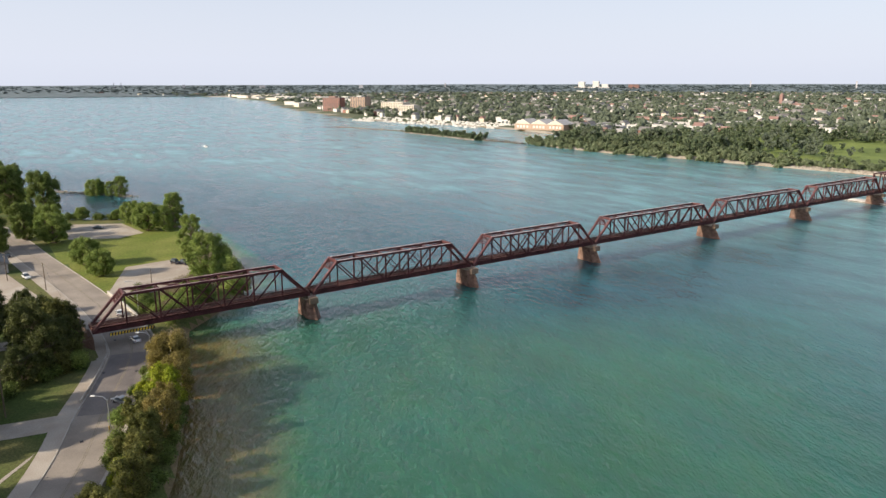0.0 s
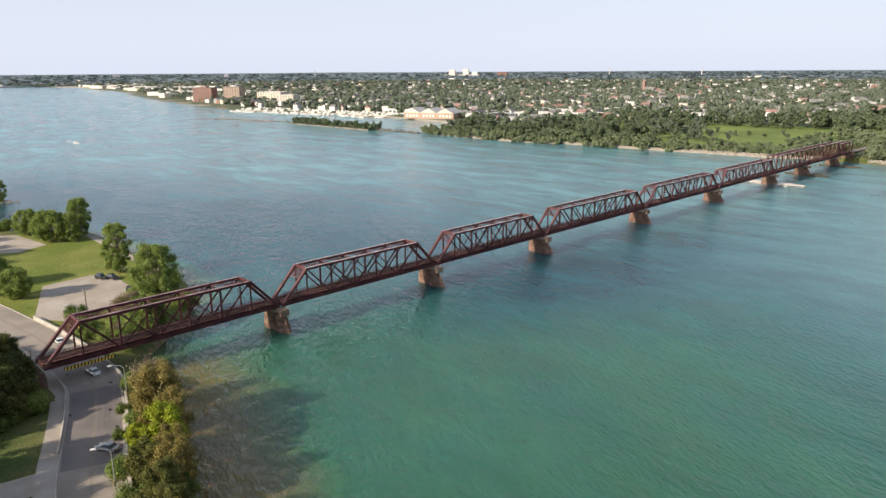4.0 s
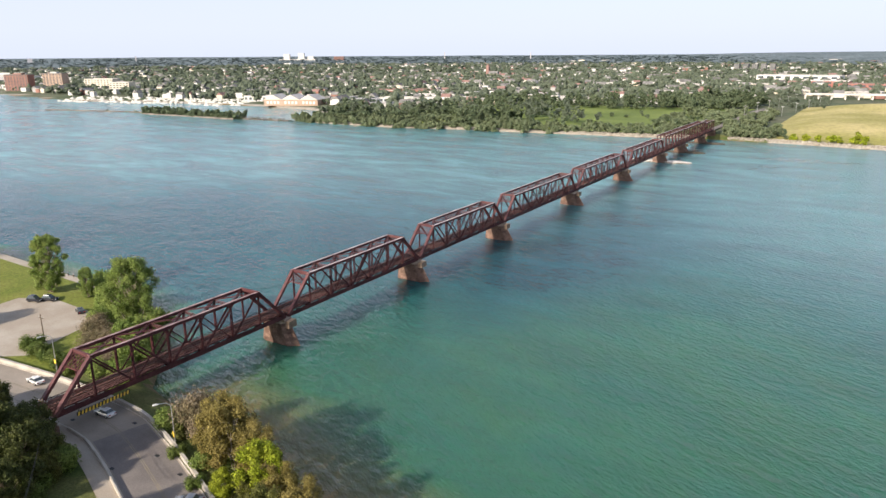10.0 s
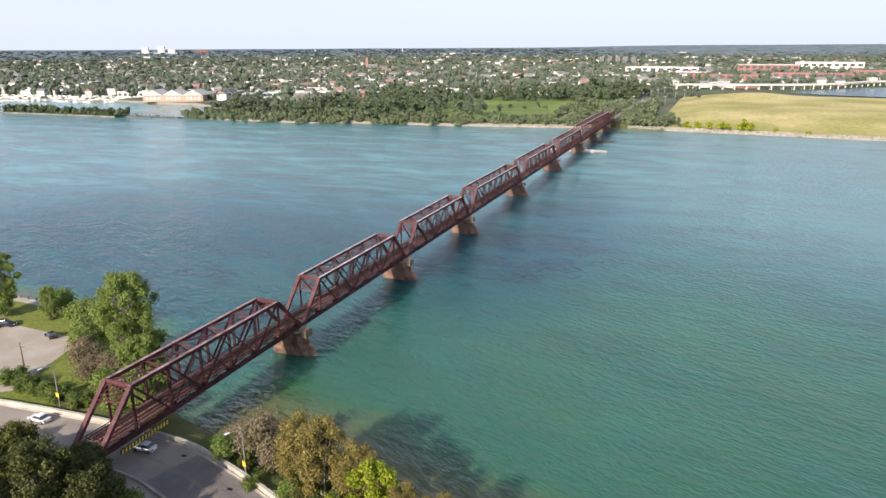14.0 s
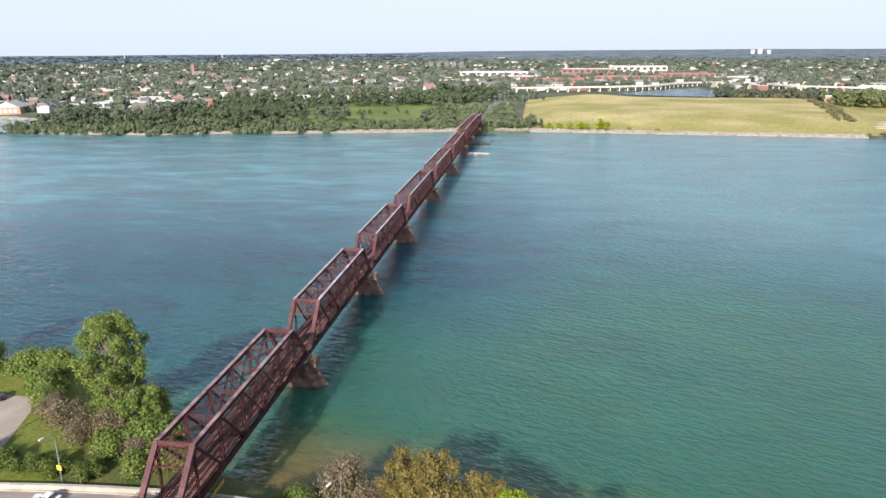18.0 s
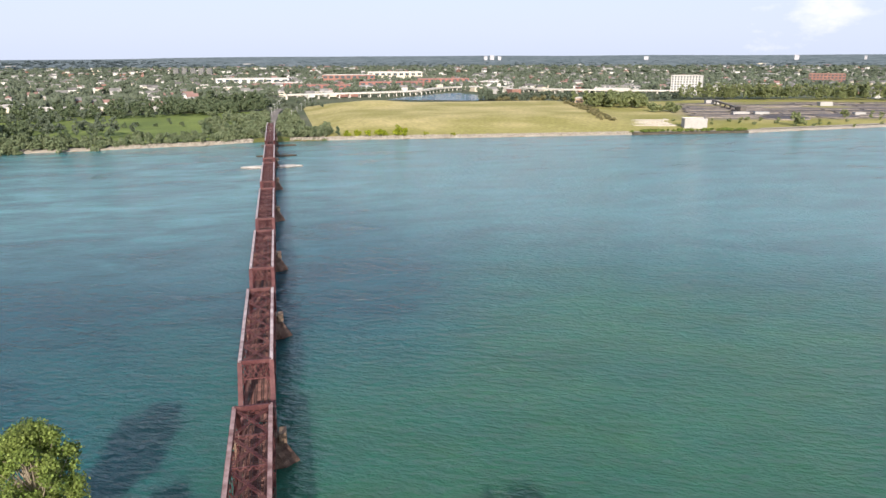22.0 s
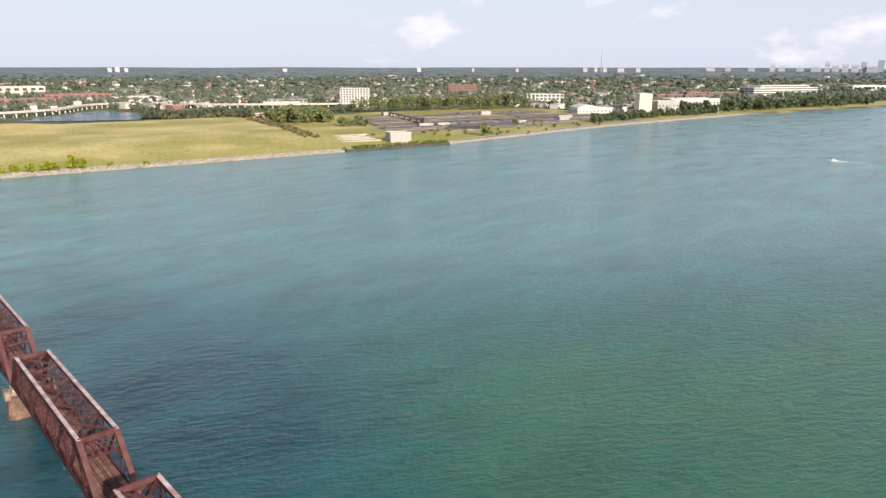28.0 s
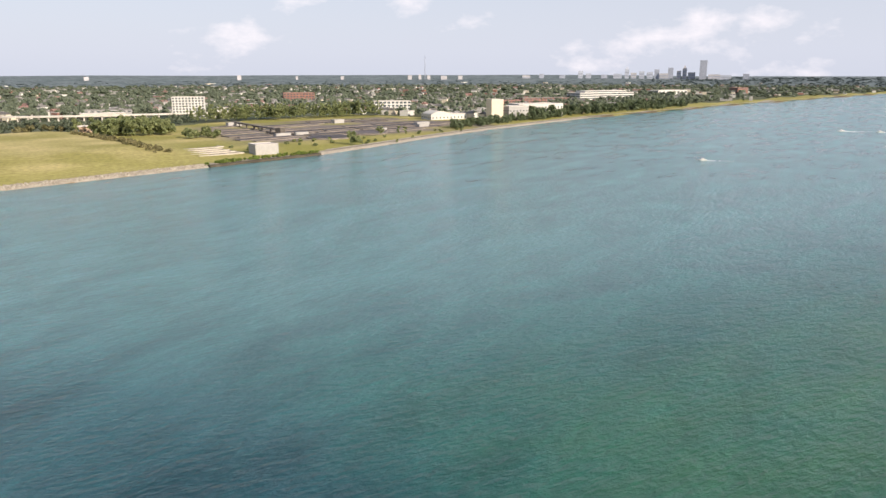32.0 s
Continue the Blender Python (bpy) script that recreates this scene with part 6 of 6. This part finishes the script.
# round settling tanks
for u, v, r in ((150, 82, 24), (212, 96, 22)):
    x, y = plant_at(u, v)
    ring = [(x + r * math.cos(k * 0.2618), y + r * math.sin(k * 0.2618)) for k in range(24)]
    g = land_height(x, y)
    tank = part("settling_tank", Shape().prism(ring, g - 0.5, g + 1.3), BASIN, plant_)
    part("tank_water", Shape().prism([(x + (px - x) * 0.93, y + (py - y) * 0.93) for px, py in ring], g + 1.3, g + 1.36), TROUGH, tank)
# raised walkway across the basins, with a gatehouse at its end
a_, b_ = (580, 752), (519, 602)
part("gangway", Shape().beam((*a_, 8.0), (*b_, 8.0), 4.0, 1.6, (b_[1] - a_[1], a_[0] - b_[0], 0)), BASIN, plant_, "raised dark walkway on posts")
for k in range(7):
    px, py = a_[0] + (b_[0] - a_[0]) * k / 6, a_[1] + (b_[1] - a_[1]) * k / 6
    part("post", Shape().box(px - 0.6, px + 0.6, py - 0.6, py + 0.6, 2, 7.2), BASIN, plant_)
part("gatehouse", Shape().box(511, 518, 592, 600, 2, 10.5), BASIN, plant_)
for u, v, w, d, h in ((150, 134, 16, 5, 3), (166, 308, 18, 7, 5), (128, 136, 18, 4, 3), (250, 118, 12, 6, 3), (292, 258, 16, 8, 5), (318, 120, 16, 6, 4), (345, 150, 22, 7, 4)):
    slab("outbuilding", u, v, w, d, -0.5, h, WALL_G)
# river road along the bank and the quay wall
bank_road = [(x, along(x, FAR_BANK) + 8) for x in range(430, 2600, 40)]
tagged(new("road_far_bank", ribbon(bank_road, 6, 2.4).mesh("road_far_bank", CONCRETE)), "pale river road along the far bank", "road", kind="structure")
quay = thing("quay_wall", (0, 0, 0), "dark timber quay wall at the water's edge", "quay")
for k in range(24):
    x0, x1 = 306 + k * 4.4, 306 + (k + 1) * 4.4 - 0.1
    y0, y1 = along(x0, FAR_BANK) - 1.5, along(x1, FAR_BANK) - 1.5
    part("quay_panel", Shape().hexa([(x0, y0, -1), (x1, y1, -1), (x1, y1 + 3, -1), (x0, y0 + 3, -1), (x0, y0, 1.7), (x1, y1, 1.7), (x1, y1 + 3, 1.9), (x0, y0 + 3, 1.9)]), WOOD_DARK, quay)

# railway on the far bank: ballast, tracks, masts
tagged(new("ground_ballast_far", ribbon([(0.6, 486), (1, 520), (1, 600), (3, 700), (8, 760)], [4.5, 5, 6, 9, 7], 6.9).mesh("ground_ballast_far", BASIN)), "brown railway ballast on the far bank", "ballast", kind="structure")
for k in range(6):
    for sgn in (-1, 1):
        x, y = 10 + k * 5 + sgn * (10 + k * 2), 640 + k * 60
        m = thing("signal_mast", (x, y, land_height(x, y)), "slim pale mast beside the railway", "mast", "masts along the railway")
        part("pole", Shape().tube([(0, 0, 0), (0, 0, 10)], [0.2, 0.12], 6), CHROME, m)
        part("arm", Shape().box(-1.6, 1.6, -0.1, 0.1, 9.2, 9.5), CHROME, m)

# ---- skyline of the city downtown, far upstream ----


def far_tower(name, bearing, dist, w, h, mat, label, kind_="office tower", crown=0.0, bands=4):
    x, y = dist * math.sin(radians(bearing)) - 20, dist * math.cos(radians(bearing)) - 10
    t = thing(name, (x, y, 2), label, kind_, "distant skyline")
    t.rotation_euler = (0, 0, radians(-bearing))
    part("shaft", Shape().box(-w / 2, w / 2, -w / 2, w / 2, 0, h), mat, t)
    if crown:
        part("crown", Shape().prism([(-w * .35, -w * .35), (w * .35, -w * .35), (w * .35, w * .35), (-w * .35, w * .35)], h, h + crown, 0, 0.75), mat, t)
    for k in range(bands):
        part("window_band", Shape().box(-w / 2 + 1, w / 2 - 1, -w / 2 - 0.4, -w / 2, h * (0.15 + 0.2 * k), h * (0.25 + 0.2 * k)), TOWER_D, t)
    return t


# skyline stone lightened and blued: distance haze is part of these colours
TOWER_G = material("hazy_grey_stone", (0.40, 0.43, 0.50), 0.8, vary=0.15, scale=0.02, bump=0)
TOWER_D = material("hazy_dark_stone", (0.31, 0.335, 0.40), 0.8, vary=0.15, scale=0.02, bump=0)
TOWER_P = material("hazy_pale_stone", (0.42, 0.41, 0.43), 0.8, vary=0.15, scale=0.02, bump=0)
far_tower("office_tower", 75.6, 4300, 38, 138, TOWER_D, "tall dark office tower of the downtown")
for b_, w_, h_, m_, c_ in ((70.1, 30, 110, TOWER_G, 22), (70.6, 40, 78, TOWER_P, 0), (71.2, 36, 92, TOWER_G, 0), (71.8, 44, 84, TOWER_G, 0), (72.3, 34, 108, TOWER_D, 0), (72.8, 60, 72, TOWER_P, 0),
                           (73.3, 36, 122, TOWER_D, 0), (73.9, 30, 96, TOWER_P, 0), (74.3, 28, 118, TOWER_P, 26), (74.8, 50, 80, TOWER_P, 0), (69.4, 60, 70, TOWER_G, 0), (68.4, 46, 62, TOWER_D, 0),
                           (66.6, 34, 96, TOWER_G, 0), (67.2, 40, 72, TOWER_G, 0), (65.2, 44, 58, TOWER_D, 0), (76.4, 80, 62, TOWER_P, 0), (77.2, 70, 56, TOWER_G, 0), (78.6, 40, 66, TOWER_D, 0), (63.6, 36, 70, TOWER_D, 0), (62.4, 60, 56, TOWER_P, 0)):
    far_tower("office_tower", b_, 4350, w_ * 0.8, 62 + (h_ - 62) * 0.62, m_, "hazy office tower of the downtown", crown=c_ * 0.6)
for b_, w_, h_, m_ in ((53.2, 60, 88, WALL_W), (54.0, 40, 100, WALL_W), (54.7, 46, 84, TOWER_P), (55.9, 90, 78, TOWER_P), (57.2, 60, 80, BRICK), (40.1, 56, 92, WALL_W), (44.4, 30, 74, TOWER_G), (47.9, 44, 72, TOWER_P),
                       (29.6, 60, 74, WALL_W), (17.1, 50, 86, TOWER_G), (17.6, 60, 100, TOWER_G), (18.2, 46, 82, TOWER_G), (-24.0, 16, 110, TOWER_G), (-31.0, 14, 120, TOWER_D),
                       (-55, 18, 88, WALL_W), (-62, 60, 58, WALL_W), (-70, 90, 52, WALL_W), (-76, 40, 66, TOWER_P), (-80.5, 10, 100, TOWER_G), (-81.0, 10, 102, TOWER_G)):
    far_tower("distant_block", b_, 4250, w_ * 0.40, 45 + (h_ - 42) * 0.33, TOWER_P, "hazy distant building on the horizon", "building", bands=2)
ms = thing("radio_mast", (4250 * math.sin(radians(54.4)) - 20, 4250 * math.cos(radians(54.4)) - 10, 2), "thin lattice radio mast on the horizon", "mast")
part("mast", Shape().tube([(0, 0, 0), (0, 0, 170)], [3, 1.2], 4), TOWER_D, ms)

# ---- on the water ----


def motor_boat(x, y, turn, label, wake=40, k=1.0):
    b = thing("motor_boat", (x, y, 0.0), label, "motor boat", "boats on the river")
    b.rotation_euler = (0, 0, radians(turn))
    hull = Shape()
    pr = [(-4, 1.3), (-4, -1.3), (1.5, -1.35), (4.2, 0), (1.5, 1.35)]
    hull.prism([(px * 0.85 * k, py * 0.8 * k) for px, py in pr], -0.3, 0.0)
    n = len(pr)
    hull.add([(px * 0.85 * k, py * 0.8 * k, 0.0) for px, py in pr] + [(px * k, py * k, 1.1 * k) for px, py in pr], [tuple(range(n, 2 * n))] + [(i, (i + 1) % n, n + (i + 1) % n, n + i) for i in range(n)])
    part("hull", hull, PAINT_W, b)
    part("cabin", Shape().hexa([(-1.5 * k, -.9 * k, 1.1 * k), (1.4 * k, -.9 * k, 1.1 * k), (1.4 * k, .9 * k, 1.1 * k), (-1.5 * k, .9 * k, 1.1 * k), (-1.3 * k, -.8 * k, 2.2 * k), (.5 * k, -.8 * k, 2.2 * k), (.5 * k, .8 * k, 2.2 * k), (-1.3 * k, .8 * k, 2.2 * k)]), PAINT_W, b)
    part("windscreen", Shape().beam((1.4 * k, 0, 1.15 * k), (.55 * k, 0, 2.15 * k), 1.6 * k, 0.05, (0, 1, 0)), GLASS, b)
    w = Shape()
    rnd = random.Random(int(x))
    for i in range(int(wake * 2)):
        t = rnd.random() ** 1.6
        px, py = -4 * k - t * wake, rnd.uniform(-1, 1) * (0.8 + 2.6 * t) * k
        r = rnd.uniform(0.2, 0.6) * (1 - 0.6 * t) * k
        w.prism([(px + r * 2.2 * math.cos(a), py + r * math.sin(a)) for a in (0.2, 1.3, 2.5, 3.6, 4.9)], -0.1, 0.12 + 0.25 * r, 0, 0.5)
    part("wake", w, FOAM, b, "white foam wake")


motor_boat(-575, 133, -8, "white motor boat with a short foam wake", 34, 1.1)
motor_boat(546, 158, 112, "white motor boat with a foam wake", 20, 0.9)
motor_boat(933, 95, 110, "small white motor boat far upstream", 30)
motor_boat(938, 56, 110, "small white motor boat beside another", 30)

# harbour: rows of moored boats behind the outer breakwater
bo = Shape()
rnd = random.Random(9)
for _ in range(280):
    x = rnd.uniform(-985, -640)
    y = along(x, FAR_BANK) + rnd.uniform(-20, 55)
    a = rnd.uniform(-0.2, 0.2) + 0.5
    l, w, h = rnd.uniform(2.0, 3.6), rnd.uniform(0.8, 1.2), rnd.uniform(1.2, 2.4)
    z = max(0, land_height(x, y))
    c, sn = math.cos(a), math.sin(a)
    pts = [(px * c - py * sn + x, px * sn + py * c + y) for px, py in ((-l, -w), (l * .6, -w), (l, 0), (l * .6, w), (-l, w))]
    bo.prism(pts, z - 0.2, z + h * .5)
    bo.prism([(x + (px - x) * .6, y + (py - y) * .6) for px, py in pts], z + h * .5, z + h)
tagged(new("moored_boats", bo.mesh("moored_boats", WALL_W)), "rows of small white moored boats", "boats", kind="stuff")


def outer_breakwater():
    b = thing("breakwater", (0, 0, -0.5), "long low stone breakwater with scrub", "breakwater")
    line = curve([(-808, 397), (-740, 413), (-667, 429), (-632, 426), (-560, 427), (-483, 427), (-413, 433)], 8)
    rn = random.Random(4)
    for p, q in zip(line, line[1:]):
        d = Vector((q[0] - p[0], q[1] - p[1], 0))
        part("rubble", Shape().beam((*p, 0.7), (*q, 0.7), rn.uniform(4, 6) if p[0] < -640 or p[0] > -490 else 18, 1.8, (-d.y, d.x, 0)), BASIN, b)
    return line


line = outer_breakwater()
spots = []
for p in line:
    if -640 < p[0] < -480:
        for _ in range(5):
            spots.append((p[0] + RNG.uniform(-8, 8), p[1] + RNG.uniform(-6, 6), RNG.uniform(8, 14), RNG.uniform(3.5, 6)))
    elif RNG.random() < 0.55:
        spots.append((p[0] + RNG.uniform(-4, 4), p[1] + RNG.uniform(-1, 1), RNG.uniform(3, 6), RNG.uniform(2.5, 4)))
spots = [(x, y, h, r) for x, y, h, r in spots]
far_woods("breakwater_scrub", spots, 170, LEAF_GROVE, "green scrub on the outer breakwater")

# thickets and rows of trees round the plant
far_woods("thicket", [(RNG.uniform(392, 470), RNG.uniform(695, 785), RNG.uniform(13, 20), RNG.uniform(5.5, 8)) for _ in range(60)] + [(RNG.uniform(428, 458), RNG.uniform(618, 646), RNG.uniform(7, 12), RNG.uniform(4, 6)) for _ in range(9)], 240, LEAF_WILLOW, "light green thicket behind the meadow")
far_woods("bank_bushes", [(x, along(x, FAR_BANK) + RNG.uniform(3, 8), h * RNG.uniform(0.9, 1.1), r) for x, h, r in ((62, 5, 3), (70, 6, 4), (79, 5, 3.5), (88, 8, 4.5), (93, 6, 3.5), (104, 9, 5), (109, 7, 4), (128, 2.6, 2), (150, 2.2, 2))], 260, LEAF_LIME, "bright green bushes on the stony bank", size=0.12)
far_woods("edge_scrub", [(300 + 52 * t + 12 * math.sin(t * 2) + RNG.uniform(-5, 9), 480 + 250 * t + RNG.uniform(-8, 8), RNG.uniform(1.5, 4), RNG.uniform(2, 4)) for t in RNG.uniform(0.15, 1, 70)], 120, LEAF_SCRUB, "brown and green scrub at the edge of the meadow")
row_ = []
for k in range(230):
    t = RNG.random()
    row_.append((590 + 265 * t + RNG.normal(0, 12), 838 - 92 * t + RNG.normal(0, 14), RNG.uniform(17, 27), RNG.uniform(3.2, 5)))
far_woods("poplar_row", row_, 150, LEAF_WILLOW, "row of tall poplars behind the treatment plant")
far_woods("shore_row", [(x, along(x, FAR_BANK) + RNG.uniform(24, 40), RNG.uniform(6, 12), RNG.uniform(4, 6)) for x in RNG.uniform(690, 980, 80)] + [(x, along(x, FAR_BANK) + RNG.uniform(24, 52), RNG.uniform(10, 20), RNG.uniform(6, 9)) for x in RNG.uniform(890, 1420, 120)], 200, LEAF_GROVE, "dark green trees along the river road")
far_woods("plant_bushes", [(*plant_at(RNG.uniform(20, 330), RNG.uniform(8, 80)), RNG.uniform(1.6, 4), RNG.uniform(1.4, 2.8)) for _ in range(34)] + [(475, 460, 13, 6), (479, 456, 11, 5), (556, 490, 12, 4.5), (590, 492, 9, 3), (606, 496, 8, 2.6), (640, 470, 4, 2)], 160, LEAF_WILLOW, "bushes about the treatment plant")
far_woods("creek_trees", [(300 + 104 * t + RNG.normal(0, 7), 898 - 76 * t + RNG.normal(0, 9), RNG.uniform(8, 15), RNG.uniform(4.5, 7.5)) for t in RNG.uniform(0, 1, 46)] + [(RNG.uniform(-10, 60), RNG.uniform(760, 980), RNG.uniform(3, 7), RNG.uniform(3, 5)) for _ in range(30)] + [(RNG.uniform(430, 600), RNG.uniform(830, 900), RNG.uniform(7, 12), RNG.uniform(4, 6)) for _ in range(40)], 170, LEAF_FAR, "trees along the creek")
far_woods("creek_scrub", [(305 + 95 * t + RNG.normal(0, 4), 880 - 78 * t + RNG.normal(0, 4), RNG.uniform(4, 8), RNG.uniform(3.5, 5.5)) for t in RNG.uniform(0.1, 0.9, 14)], 160, LEAF_SCRUB, "tan and olive scrub before the creek")

# rubble along the meadow bank
rk = Shape()
rnd = random.Random(11)
for _ in range(2600):
    x = rnd.uniform(-115, 306)
    if -14 < x < 14:
        continue
    f = rnd.uniform(0.5, 7.5)
    y = along(x, FAR_BANK) + f
    r = rnd.uniform(0.35, 0.95)
    z = land_height(x, y)
    rk.prism([(x + r * math.cos(a) * rnd.uniform(.7, 1.2), y + r * math.sin(a) * rnd.uniform(.7, 1.2)) for a in (0.3, 1.7, 3.1, 4.6)], z - 0.3, z + r * 0.9, 0, 0.35)
tagged(new("rubble", rk.mesh("rubble", RIPRAP)), "pale rubble along the far bank", "rubble", kind="stuff")


# timber piles between the breakwater and the park
bp = thing("pile_row", (0, 0, -1), "row of dark timber piles in the water beside the breakwater", "piles")
for k in range(16):
    x = -478 + 4.2 * k + rnd.uniform(-0.8, 0.8)
    part("timber_post", Shape().tube([(x, 425 + 0.12 * k, 0), (x + rnd.uniform(-.2, .2), 425 + 0.12 * k, rnd.uniform(3.4, 5.2))], [0.5, 0.42], 7), WOOD_DARK, bp)
# low pale works along the far shore downstream
sheds = []
for _ in range(70):
    x = rnd.uniform(-3300, -1480)
    sheds.append((x, along(x, FAR_BANK) + rnd.uniform(25, 330), rnd.uniform(14, 60), rnd.uniform(8, 18), rnd.uniform(5, 12), rnd.uniform(-0.2, 0.5), rnd.choice([0, 0, 1, 3]), 4))
houses("shore_works", sheds, "low pale works and sheds on the far shore")

far_woods("quay_scrub", [(x, along(x, FAR_BANK) + RNG.uniform(2, 7), RNG.uniform(1.2, 2.6), RNG.uniform(1.4, 2.4)) for x in RNG.uniform(306, 412, 70)], 90, LEAF_LIGHT, "bright green scrub along the quay")
